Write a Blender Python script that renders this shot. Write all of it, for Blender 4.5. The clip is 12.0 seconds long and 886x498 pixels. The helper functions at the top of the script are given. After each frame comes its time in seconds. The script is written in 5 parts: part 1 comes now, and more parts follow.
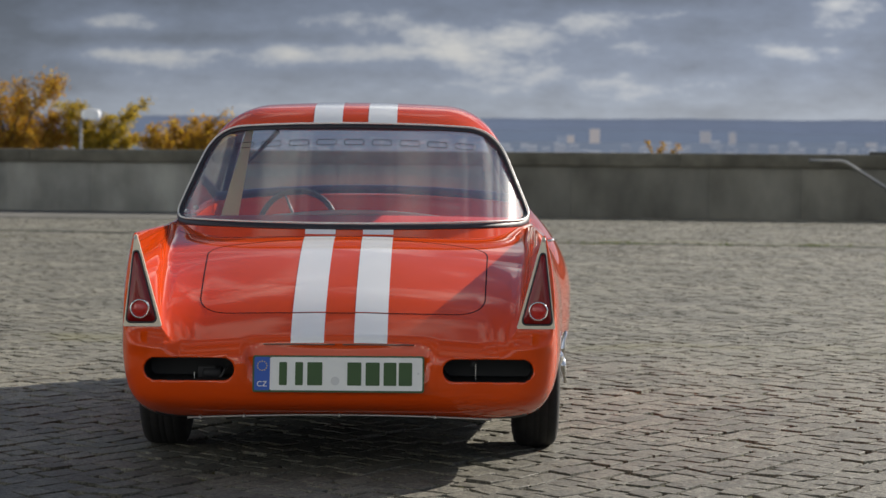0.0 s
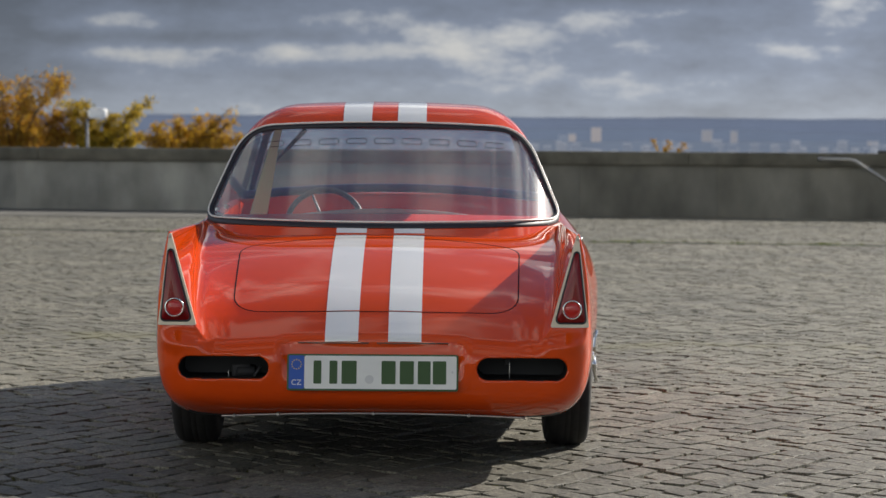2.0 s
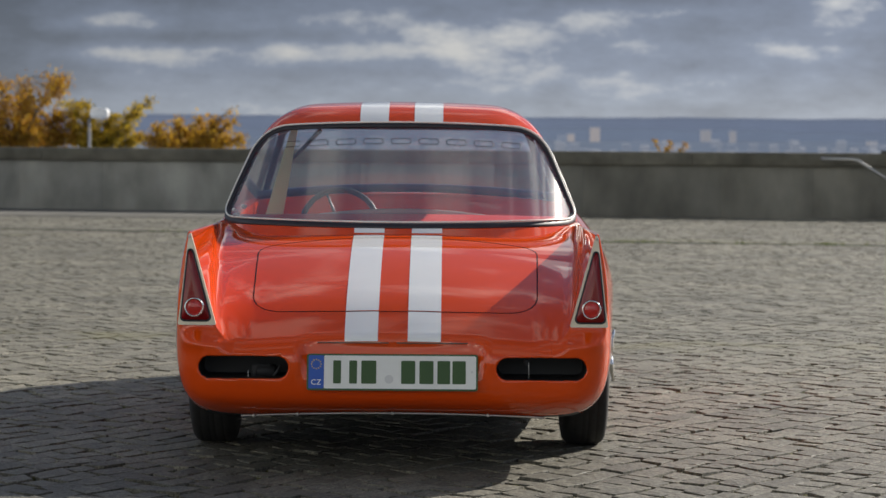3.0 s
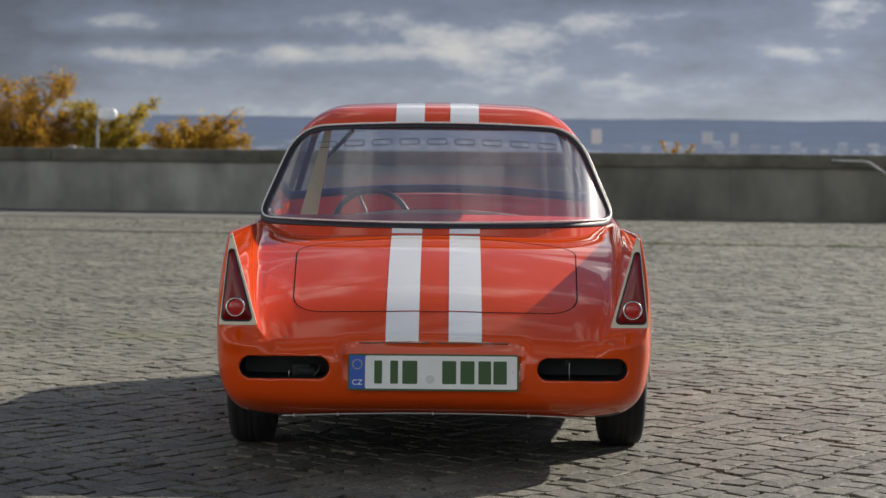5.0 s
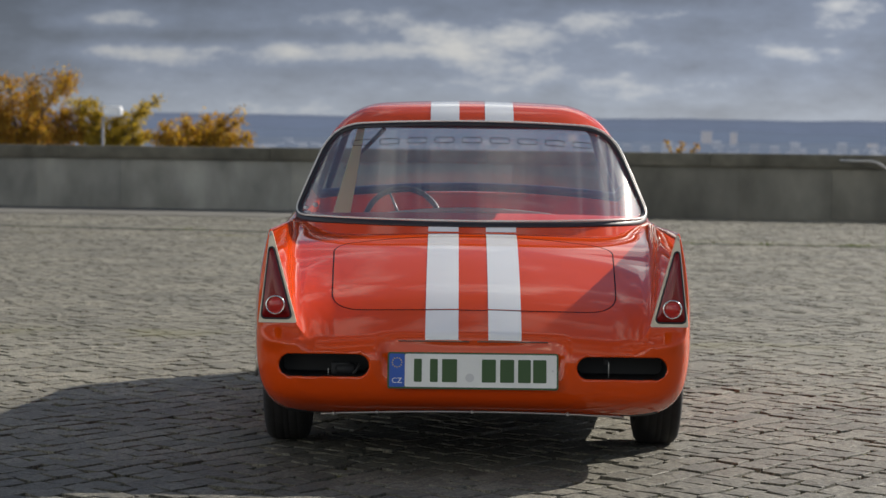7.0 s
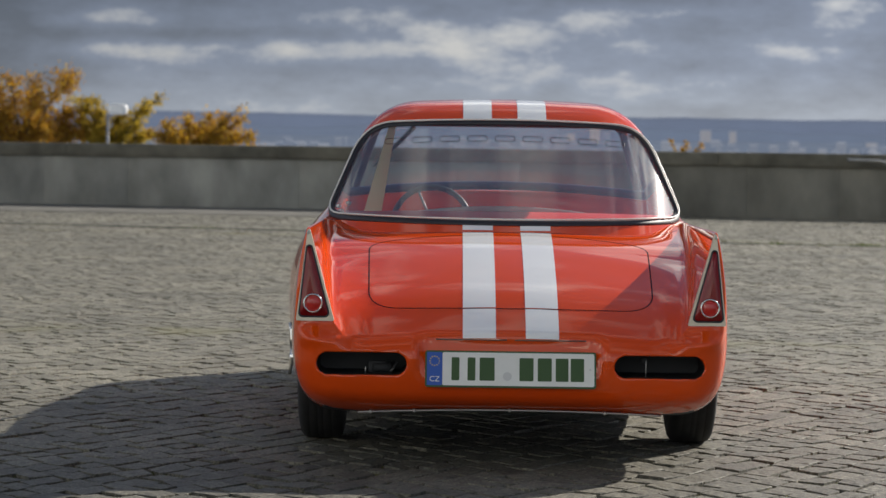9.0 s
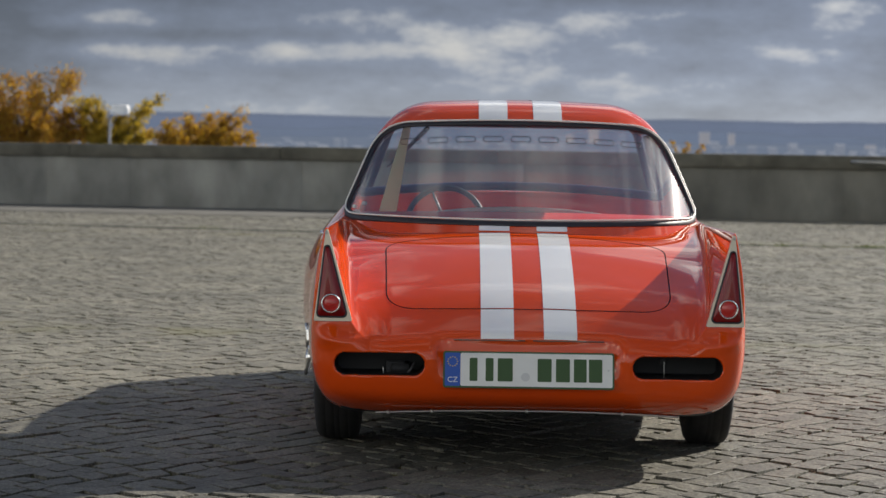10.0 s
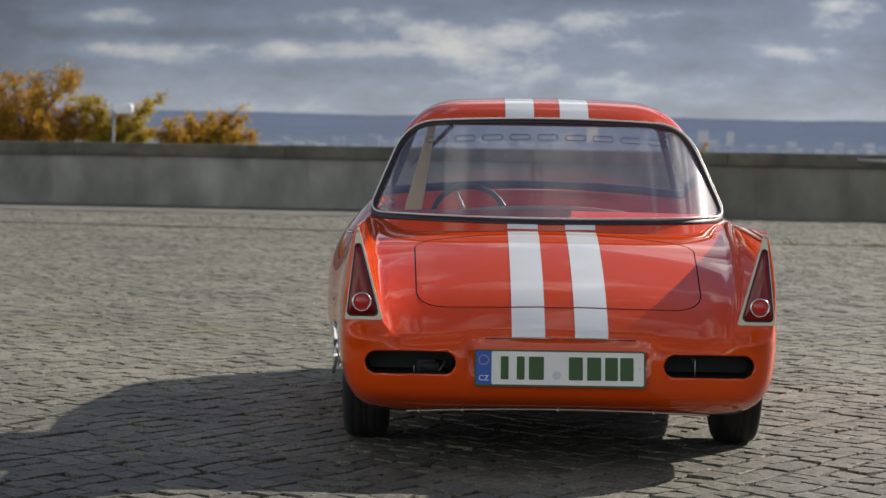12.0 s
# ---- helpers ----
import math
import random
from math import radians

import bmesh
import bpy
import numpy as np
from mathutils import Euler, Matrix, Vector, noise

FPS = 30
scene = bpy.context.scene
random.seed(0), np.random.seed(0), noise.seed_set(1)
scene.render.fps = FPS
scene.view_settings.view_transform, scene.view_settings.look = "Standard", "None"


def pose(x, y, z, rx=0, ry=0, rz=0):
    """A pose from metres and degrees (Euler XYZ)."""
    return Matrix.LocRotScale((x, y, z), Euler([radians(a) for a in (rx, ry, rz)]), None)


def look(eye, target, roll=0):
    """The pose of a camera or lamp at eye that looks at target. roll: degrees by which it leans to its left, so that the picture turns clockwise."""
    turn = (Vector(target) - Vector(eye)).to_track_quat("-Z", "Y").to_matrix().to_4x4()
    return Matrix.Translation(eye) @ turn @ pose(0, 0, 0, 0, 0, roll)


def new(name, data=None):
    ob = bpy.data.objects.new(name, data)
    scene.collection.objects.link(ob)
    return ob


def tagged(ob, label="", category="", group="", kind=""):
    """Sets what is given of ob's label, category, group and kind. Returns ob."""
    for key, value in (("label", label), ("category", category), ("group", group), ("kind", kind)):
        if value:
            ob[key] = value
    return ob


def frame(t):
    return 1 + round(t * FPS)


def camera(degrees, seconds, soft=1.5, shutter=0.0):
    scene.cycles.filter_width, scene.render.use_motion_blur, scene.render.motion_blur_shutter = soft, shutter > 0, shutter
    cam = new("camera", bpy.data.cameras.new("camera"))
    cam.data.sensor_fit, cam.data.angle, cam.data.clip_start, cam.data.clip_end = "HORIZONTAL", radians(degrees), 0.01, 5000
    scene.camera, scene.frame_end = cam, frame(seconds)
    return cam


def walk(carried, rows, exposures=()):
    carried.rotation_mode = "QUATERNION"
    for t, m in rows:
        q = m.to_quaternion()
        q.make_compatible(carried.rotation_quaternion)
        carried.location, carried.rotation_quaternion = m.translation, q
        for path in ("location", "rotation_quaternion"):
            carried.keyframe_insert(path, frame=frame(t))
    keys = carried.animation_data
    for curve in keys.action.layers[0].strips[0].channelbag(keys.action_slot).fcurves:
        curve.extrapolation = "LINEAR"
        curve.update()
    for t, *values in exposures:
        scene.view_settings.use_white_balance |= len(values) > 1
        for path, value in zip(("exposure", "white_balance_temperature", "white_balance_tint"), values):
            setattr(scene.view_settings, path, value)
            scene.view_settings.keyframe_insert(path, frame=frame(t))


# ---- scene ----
cam = camera(18.5, 12.0)
cam.data.dof.use_dof, cam.data.dof.focus_distance, cam.data.dof.aperture_fstop = True, 8.6, 8.0
PATH = [
    (0, (0.329, -8.339, 0.981), (0.326, -6.34, 0.912), 0.4),
    (0.5, (0.307, -8.344, 0.981), (0.303, -6.345, 0.911), 0.4),
    (1, (0.28, -8.351, 0.981), (0.276, -6.352, 0.911), 0.4),
    (1.5, (0.255, -8.355, 0.981), (0.252, -6.356, 0.912), 0.4),
    (2, (0.229, -8.353, 0.981), (0.225, -6.354, 0.911), 0.4),
    (2.5, (0.202, -8.358, 0.981), (0.198, -6.359, 0.911), 0.4),
    (3, (0.165, -8.365, 0.981), (0.162, -6.366, 0.911), 0.4),
    (5, (0.043, -8.37, 0.977), (0.039, -6.371, 0.908), 0.5),
    (5.5, (0.013, -8.372, 0.977), (0.01, -6.374, 0.908), 0.5),
    (6, (-0.022, -8.372, 0.976), (-0.025, -6.373, 0.906), 0.6),
    (6.5, (-0.055, -8.369, 0.976), (-0.058, -6.371, 0.906), 0.6),
    (7, (-0.084, -8.37, 0.975), (-0.087, -6.371, 0.905), 0.7),
    (9, (-0.204, -8.37, 0.973), (-0.206, -6.371, 0.902), 0.8),
    (9.5, (-0.234, -8.366, 0.971), (-0.235, -6.368, 0.9), 0.8),
    (10, (-0.264, -8.36, 0.969), (-0.265, -6.361, 0.899), 0.9),
    (10.5, (-0.292, -8.356, 0.968), (-0.293, -6.357, 0.897), 0.9),
    (11, (-0.321, -8.356, 0.967), (-0.322, -6.358, 0.896), 0.9),
    (11.5, (-0.344, -8.352, 0.967), (-0.345, -6.353, 0.896), 0.9),
    (12, (-0.363, -8.349, 0.966), (-0.363, -6.35, 0.895), 0.9),
]
walk(cam, [(t, look(eye, target, roll)) for t, eye, target, roll in PATH], [(0, 0.333), (12, 0.333)])

# ---- world and sun ----
SUN_AZ, SUN_EL = 43.8, 26.7  # degrees to the right of straight ahead, and above the horizon


def sun_way():
    a, e = radians(SUN_AZ), radians(SUN_EL)
    return Vector((math.sin(a) * math.cos(e), math.cos(a) * math.cos(e), math.sin(e)))


sun = new("sun", bpy.data.lights.new("sun", "SUN"))
sun.data.energy, sun.data.angle, sun.data.color = 5.0, radians(0.53), (1.0, 0.93, 0.82)
sun.matrix_world = look(sun_way() * 50, (0, 0, 0))

world = bpy.data.worlds.new("world")
scene.world = world
world.use_nodes = True
WN, WL = world.node_tree.nodes, world.node_tree.links


def wnode(kind, **sets):
    n = WN.new(kind)
    for key, value in sets.items():
        n.inputs[key].default_value = value
    return n


def build_sky():
    """A partly clouded autumn sky: grey-blue decks with pale gaps, lighter near the horizon."""
    back = WN["Background"]
    sky = WN.new("ShaderNodeTexSky")
    sky.sky_type, sky.sun_disc = "NISHITA", False
    sky.sun_elevation, sky.sun_rotation = radians(SUN_EL), radians(SUN_AZ)
    dim = WN.new("ShaderNodeVectorMath")
    dim.operation = "SCALE"
    dim.inputs["Scale"].default_value = 0.05
    WL.new(sky.outputs[0], dim.inputs[0])
    co = WN.new("ShaderNodeTexCoord")
    sep = WN.new("ShaderNodeSeparateXYZ")
    WL.new(co.outputs["Generated"], sep.inputs[0])
    above, lift, flat, moved = WN.new("ShaderNodeMath"), WN.new("ShaderNodeMath"), WN.new("ShaderNodeVectorMath"), WN.new("ShaderNodeVectorMath")
    above.operation, lift.operation, flat.operation, moved.operation = "MAXIMUM", "ADD", "DIVIDE", "ADD"
    WL.new(sep.outputs["Z"], above.inputs[0])
    above.inputs[1].default_value = 0.0
    WL.new(above.outputs[0], lift.inputs[0])
    lift.inputs[1].default_value = 0.19
    WL.new(co.outputs["Generated"], flat.inputs[0])  # the sky as a level sheet of cloud
    WL.new(lift.outputs[0], flat.inputs[1])
    WL.new(flat.outputs[0], moved.inputs[0])
    moved.inputs[1].default_value = SKY_SHIFT
    big = wnode("ShaderNodeTexNoise", Scale=2.3, Detail=9.0, Roughness=0.58, Distortion=0.2)
    WL.new(moved.outputs[0], big.inputs["Vector"])
    puff = wnode("ShaderNodeTexNoise", Scale=4.6, Detail=7.0, Roughness=0.54, Distortion=0.5)
    WL.new(co.outputs["Generated"], puff.inputs["Vector"])
    ahead, az, el = WN.new("ShaderNodeMath"), WN.new("ShaderNodeMath"), WN.new("ShaderNodeMath")
    ahead.operation, az.operation, el.operation = "MAXIMUM", "DIVIDE", "DIVIDE"
    WL.new(sep.outputs["Y"], ahead.inputs[0])
    ahead.inputs[1].default_value = 0.05
    for node, axis in ((az, "X"), (el, "Z")):
        WL.new(sep.outputs[axis], node.inputs[0])
        WL.new(ahead.outputs[0], node.inputs[1])
    wisps = wnode("ShaderNodeTexNoise", Scale=38.0, Detail=9.0, Roughness=0.66)
    stretch = WN.new("ShaderNodeMapping")
    stretch.inputs["Scale"].default_value = (1.0, 1.0, 2.4)
    WL.new(co.outputs["Generated"], stretch.inputs[0])
    WL.new(stretch.outputs[0], wisps.inputs["Vector"])
    bank = None
    for a0, e0, wa, we, amount in CLOUD_BANKS:
        terms = []
        for node, middle, width in ((az, a0, wa), (el, e0, we)):
            off, sq = WN.new("ShaderNodeMath"), WN.new("ShaderNodeMath")
            off.operation, sq.operation = "MULTIPLY_ADD", "POWER"
            WL.new(node.outputs[0], off.inputs[0])
            off.inputs[1].default_value, off.inputs[2].default_value = 1 / width, -middle / width
            WL.new(off.outputs[0], sq.inputs[0])
            sq.inputs[1].default_value = 2.0
            terms.append(sq)
        total, fall, size = WN.new("ShaderNodeMath"), WN.new("ShaderNodeMath"), WN.new("ShaderNodeMath")
        total.operation, fall.operation, size.operation = "ADD", "POWER", "MULTIPLY_ADD"
        WL.new(terms[0].outputs[0], total.inputs[0])
        WL.new(terms[1].outputs[0], total.inputs[1])
        fall.inputs[0].default_value = 0.37
        WL.new(total.outputs[0], fall.inputs[1])
        WL.new(fall.outputs[0], size.inputs[0])
        size.inputs[1].default_value = amount
        if bank:
            WL.new(bank.outputs[0], size.inputs[2])
        else:
            size.inputs[2].default_value = 0.0
        bank = size
    ragged, low = WN.new("ShaderNodeMath"), WN.new("ShaderNodeMath")
    ragged.operation, low.operation = "MULTIPLY_ADD", "MULTIPLY_ADD"
    WL.new(wisps.outputs[0], ragged.inputs[0])
    ragged.inputs[1].default_value, ragged.inputs[2].default_value = 0.55, -0.285
    low.inputs[1].default_value = 0.55
    WL.new(big.outputs[0], low.inputs[0])
    WL.new(ragged.outputs[0], low.inputs[2])
    both, lifted = WN.new("ShaderNodeMath"), WN.new("ShaderNodeMath")
    both.operation, lifted.operation = "ADD", "ADD"
    WL.new(low.outputs[0], both.inputs[0])
    WL.new(bank.outputs[0], both.inputs[1])
    WL.new(both.outputs[0], lifted.inputs[0])
    lifted.inputs[1].default_value = 0.185
    less, up, cloud = WN.new("ShaderNodeMath"), WN.new("ShaderNodeMapRange"), WN.new("ShaderNodeMix")
    less.operation = "MULTIPLY_ADD"
    WL.new(puff.outputs[0], less.inputs[0])
    less.inputs[1].default_value, less.inputs[2].default_value = 1.4, -0.228
    up.inputs[1].default_value, up.inputs[2].default_value = 0.08, 0.22
    WL.new(sep.outputs["Z"], up.inputs[0])
    WL.new(up.outputs[0], cloud.inputs["Factor"])
    WL.new(lifted.outputs[0], cloud.inputs["A"])
    WL.new(less.outputs[0], cloud.inputs["B"])
    deck = WN.new("ShaderNodeValToRGB")  # height above the horizon: haze, then slate cloud deck
    r = deck.color_ramp
    r.elements[0].position, r.elements[0].color = 0.0, (0.40, 0.45, 0.52, 1)
    r.elements[1].position, r.elements[1].color = 1.0, (0.090, 0.140, 0.255, 1)
    for p, c in ((0.016, (0.375, 0.43, 0.52, 1)), (0.032, (0.250, 0.303, 0.410, 1)), (0.058, (0.168, 0.208, 0.304, 1)), (0.15, (0.155, 0.19, 0.266, 1)), (0.4, (0.100, 0.152, 0.272, 1))):
        e = r.elements.new(p)
        e.color = c
    WL.new(sep.outputs["Z"], deck.inputs[0])
    lit = WN.new("ShaderNodeValToRGB")
    lit.color_ramp.elements[0].position, lit.color_ramp.elements[1].position = 0.485, 0.67
    WL.new(cloud.outputs["Result"], lit.inputs[0])
    pale = WN.new("ShaderNodeMix")
    pale.data_type = "RGBA"
    WL.new(lit.outputs[0], pale.inputs["Factor"])
    WL.new(deck.outputs[0], pale.inputs["A"])
    high, white = WN.new("ShaderNodeMapRange"), WN.new("ShaderNodeVectorMath")  # sunlit cloud tops overhead are whiter than those low in the haze
    high.inputs[1].default_value, high.inputs[2].default_value = 0.07, 0.35
    high.inputs[3].default_value, high.inputs[4].default_value = 1.0, 1.4
    WL.new(sep.outputs["Z"], high.inputs[0])
    white.operation = "SCALE"
    white.inputs[0].default_value = (0.55, 0.555, 0.56)
    WL.new(high.outputs[0], white.inputs["Scale"])
    WL.new(white.outputs[0], pale.inputs["B"])
    dark = WN.new("ShaderNodeMapRange")
    dark.inputs[1].default_value, dark.inputs[2].default_value = 0.2, 0.55
    dark.inputs[3].default_value, dark.inputs[4].default_value = 0.60, 1.12
    WL.new(cloud.outputs["Result"], dark.inputs[0])
    mul = WN.new("ShaderNodeVectorMath")
    mul.operation = "SCALE"
    WL.new(pale.outputs["Result"], mul.inputs[0])
    WL.new(dark.outputs[0], mul.inputs["Scale"])
    toward, keep, power, gain = WN.new("ShaderNodeVectorMath"), WN.new("ShaderNodeMath"), WN.new("ShaderNodeMath"), WN.new("ShaderNodeMath")
    toward.operation, keep.operation, power.operation, gain.operation = "DOT_PRODUCT", "MAXIMUM", "POWER", "MULTIPLY_ADD"
    toward.inputs[1].default_value = sun_way()
    WL.new(co.outputs["Generated"], toward.inputs[0])
    WL.new(toward.outputs["Value"], keep.inputs[0])
    keep.inputs[1].default_value = 0.0
    WL.new(keep.outputs[0], power.inputs[0])
    power.inputs[1].default_value = 4.0
    away, front = WN.new("ShaderNodeMath"), WN.new("ShaderNodeMath")
    away.operation, front.operation = "MINIMUM", "MULTIPLY_ADD"
    WL.new(toward.outputs["Value"], away.inputs[0])
    away.inputs[1].default_value = 0.3
    tall, lower = WN.new("ShaderNodeMapRange"), WN.new("ShaderNodeMix")  # only the low banks opposite are sunlit, not the deck above them
    tall.inputs[1].default_value, tall.inputs[2].default_value = 0.22, 0.58
    WL.new(sep.outputs["Z"], tall.inputs[0])
    WL.new(tall.outputs[0], lower.inputs["Factor"])
    WL.new(away.outputs[0], lower.inputs["A"])
    lower.inputs["B"].default_value = 0.3
    WL.new(lower.outputs["Result"], front.inputs[0])
    front.inputs[1].default_value, front.inputs[2].default_value = -3.3, SKY_GLOW[1] + 0.99
    WL.new(power.outputs[0], gain.inputs[0])
    gain.inputs[1].default_value = SKY_GLOW[0]  # clouds are lighter towards the sun, and where it shines on them opposite
    WL.new(front.outputs[0], gain.inputs[2])
    band, zenith, level, total_gain = WN.new("ShaderNodeMapRange"), WN.new("ShaderNodeMapRange"), WN.new("ShaderNodeMath"), WN.new("ShaderNodeMath")
    for node, (z0, z1, g0, g1) in ((band, (0.08, 0.2, 1.0, 1.45)), (zenith, (0.28, 0.62, 1.0, 0.74))):  # the deck overhead is the thickest and darkest
        node.inputs[1].default_value, node.inputs[2].default_value, node.inputs[3].default_value, node.inputs[4].default_value = z0, z1, g0, g1
        WL.new(sep.outputs["Z"], node.inputs[0])
    level.operation = total_gain.operation = "MULTIPLY"
    WL.new(band.outputs[0], level.inputs[0])
    WL.new(zenith.outputs[0], level.inputs[1])
    WL.new(level.outputs[0], total_gain.inputs[0])
    WL.new(gain.outputs[0], total_gain.inputs[1])
    bright = WN.new("ShaderNodeVectorMath")
    bright.operation = "SCALE"
    WL.new(mul.outputs[0], bright.inputs[0])
    WL.new(total_gain.outputs[0], bright.inputs["Scale"])
    facing, warm, sunlit = WN.new("ShaderNodeMapRange"), WN.new("ShaderNodeMix"), WN.new("ShaderNodeVectorMath")  # clouds opposite the sun take its colour
    facing.inputs[1].default_value, facing.inputs[2].default_value = 0.2, -0.6
    WL.new(toward.outputs["Value"], facing.inputs[0])
    warm.data_type = "RGBA"
    warm.inputs["A"].default_value, warm.inputs["B"].default_value = (1, 1, 1, 1), (1.12, 0.98, 0.74, 1)
    WL.new(facing.outputs[0], warm.inputs["Factor"])
    sunlit.operation = "MULTIPLY"
    WL.new(bright.outputs[0], sunlit.inputs[0])
    WL.new(warm.outputs["Result"], sunlit.inputs[1])
    mix = WN.new("ShaderNodeMix")
    mix.data_type = "RGBA"
    mix.inputs["Factor"].default_value = 0.88
    WL.new(dim.outputs[0], mix.inputs["A"])
    WL.new(sunlit.outputs[0], mix.inputs["B"])
    WL.new(mix.outputs["Result"], back.inputs["Color"])
    back.inputs["Strength"].default_value = 0.794


CLOUD_BANKS = (
    (0.0020, 0.0405, 0.0150, 0.0070, 0.11),
    (0.0260, 0.0425, 0.0130, 0.0040, 0.08),
    (0.1460, 0.0540, 0.0170, 0.0070, 0.20),
    (-0.1000, 0.0362, 0.0650, 0.0040, 0.20),
    (0.1290, 0.0385, 0.0320, 0.0040, 0.20),
    (0.0503, 0.0487, 0.0125, 0.0029, 0.12),
    (-0.1190, 0.0480, 0.0210, 0.0050, 0.17),
    (-0.0349, 0.0382, 0.0228, 0.0031, 0.05),
    (0.1043, 0.0528, 0.0187, 0.0025, 0.09),
    (0.0191, 0.0256, 0.0640, 0.0060, 0.06),
    (-0.1000, 0.0560, 0.0650, 0.0050, -0.16),
    (-0.0900, 0.0425, 0.0600, 0.0028, -0.10),
    (0.0800, 0.0590, 0.0500, 0.0035, -0.10),
    (0.0850, 0.0450, 0.0350, 0.0040, -0.06),
    (0.0250, 0.0440, 0.0600, 0.0140, 0.045),
    (-0.1700, 0.0420, 0.0320, 0.0200, -0.32),
    (-0.1250, 0.0230, 0.0500, 0.0060, -0.09),
    (0.1500, 0.0140, 0.0600, 0.0110, -0.13),
    (0.1700, 0.0330, 0.0280, 0.0140, -0.17),
)  # bearing, height, half width, half height and strength of the pale and the dark banks ahead
SKY_SHIFT, SKY_GLOW = (3.1, 0.0, 1.3), (1.5, 0.66)
build_sky()

# ---- materials ----


def material(name, colour, rough=0.5, metal=0.0, **sets):
    m = bpy.data.materials.new(name)
    m.use_nodes = True
    b = m.node_tree.nodes["Principled BSDF"]
    b.inputs["Base Color"].default_value = (*colour, 1)
    b.inputs["Roughness"].default_value = rough
    b.inputs["Metallic"].default_value = metal
    for key, value in sets.items():
        b.inputs[key.replace("_", " ")].default_value = value
    return m


def grain(m, scale, low, high, rough=None, bump=0.0, detail=6.0, stretch=(1, 1, 1), ramp=(0.3, 0.7), big=None, bump_scale=None):
    """Breaks up a material: base colour between low and high by noise, a second slower noise (big: scale, strength), roughness range and bump."""
    n, l = m.node_tree.nodes, m.node_tree.links
    b = n["Principled BSDF"]
    co, mp, tex = n.new("ShaderNodeTexCoord"), n.new("ShaderNodeMapping"), n.new("ShaderNodeTexNoise")
    mp.inputs["Scale"].default_value = stretch
    tex.inputs["Scale"].default_value, tex.inputs["Detail"].default_value = scale, detail
    l.new(co.outputs["Object"], mp.inputs[0])
    l.new(mp.outputs[0], tex.inputs["Vector"])
    cr = n.new("ShaderNodeValToRGB")
    cr.color_ramp.elements[0].position, cr.color_ramp.elements[0].color = ramp[0], (*low, 1)
    cr.color_ramp.elements[1].position, cr.color_ramp.elements[1].color = ramp[1], (*high, 1)
    l.new(tex.outputs[0], cr.inputs[0])
    out = cr.outputs[0]
    if big:
        t2, mr, sc = n.new("ShaderNodeTexNoise"), n.new("ShaderNodeMapRange"), n.new("ShaderNodeVectorMath")
        t2.inputs["Scale"].default_value, t2.inputs["Detail"].default_value = big[0], 4.0
        l.new(co.outputs["Object"], t2.inputs["Vector"])
        mr.inputs[1].default_value, mr.inputs[2].default_value = 0.3, 0.7
        mr.inputs[3].default_value, mr.inputs[4].default_value = 1 - big[1], 1 + big[1]
        l.new(t2.outputs[0], mr.inputs[0])
        sc.operation = "SCALE"
        l.new(out, sc.inputs[0])
        l.new(mr.outputs[0], sc.inputs["Scale"])
        out = sc.outputs[0]
    l.new(out, b.inputs["Base Color"])
    if rough:
        mr = n.new("ShaderNodeMapRange")
        mr.inputs[3].default_value, mr.inputs[4].default_value = rough
        l.new(tex.outputs[0], mr.inputs[0])
        l.new(mr.outputs[0], b.inputs["Roughness"])
    if bump:
        bp, t3 = n.new("ShaderNodeBump"), n.new("ShaderNodeTexNoise")
        t3.inputs["Scale"].default_value, t3.inputs["Detail"].default_value = bump_scale or scale * 2, 8.0
        l.new(mp.outputs[0], t3.inputs["Vector"])
        bp.inputs["Strength"].default_value, bp.inputs["Distance"].default_value = 1.0, bump
        l.new(t3.outputs[0], bp.inputs["Height"])
        l.new(bp.outputs[0], b.inputs["Normal"])
    return m


paint = material("orange_red_paint", (0.71, 0.068, 0.003), 0.5, 0.0, Coat_Weight=1.0, Coat_Roughness=0.012, Coat_IOR=1.54, Specular_IOR_Level=0.0)
grain(paint, 3.0, (0.69, 0.066, 0.0026), (0.73, 0.070, 0.0034), (0.45, 0.55))
stripe_white = material("white_stripe", (0.78, 0.78, 0.76), 0.35, 0.0, Coat_Weight=1.0, Coat_Roughness=0.015, Coat_IOR=1.58)
grain(stripe_white, 5.0, (0.86, 0.86, 0.85), (0.90, 0.90, 0.89), (0.3, 0.4))
gap_dark = material("panel_gap", (0.012, 0.003, 0.003), 0.9, Specular_IOR_Level=0.1)
rubber = material("black_rubber", (0.016, 0.018, 0.026), 0.45)
grain(rubber, 60.0, (0.012, 0.014, 0.022), (0.024, 0.026, 0.036), (0.4, 0.6))
tyre_mat = material("tyre_rubber", (0.02, 0.02, 0.021), 0.75)
grain(tyre_mat, 40.0, (0.009, 0.009, 0.010), (0.022, 0.021, 0.020), (0.7, 0.9), bump=0.001)
chrome = material("chrome", (0.75, 0.74, 0.72), 0.12, 1.0)
satin = material("satin_metal", (0.78, 0.76, 0.71), 0.4, 0.1)
dull_metal = material("dull_metal", (0.45, 0.44, 0.42), 0.4, 1.0)
trim_cream = material("lamp_trim", (0.62, 0.57, 0.47), 0.33, 0.7)
lens_red = material("dark_red_lens", (0.20, 0.005, 0.007), 0.12, 0.0, Specular_IOR_Level=0.3, Coat_Weight=0.35, Coat_Roughness=0.03)
reflector_red = material("red_reflector", (0.50, 0.016, 0.012), 0.2, 0.0, Coat_Weight=0.5)
black_inside = material("black_interior", (0.010, 0.011, 0.013), 0.6)
pad_dark = material("dark_padding", (0.018, 0.026, 0.085), 0.5)
headliner = material("headliner", (0.035, 0.045, 0.11), 0.8)
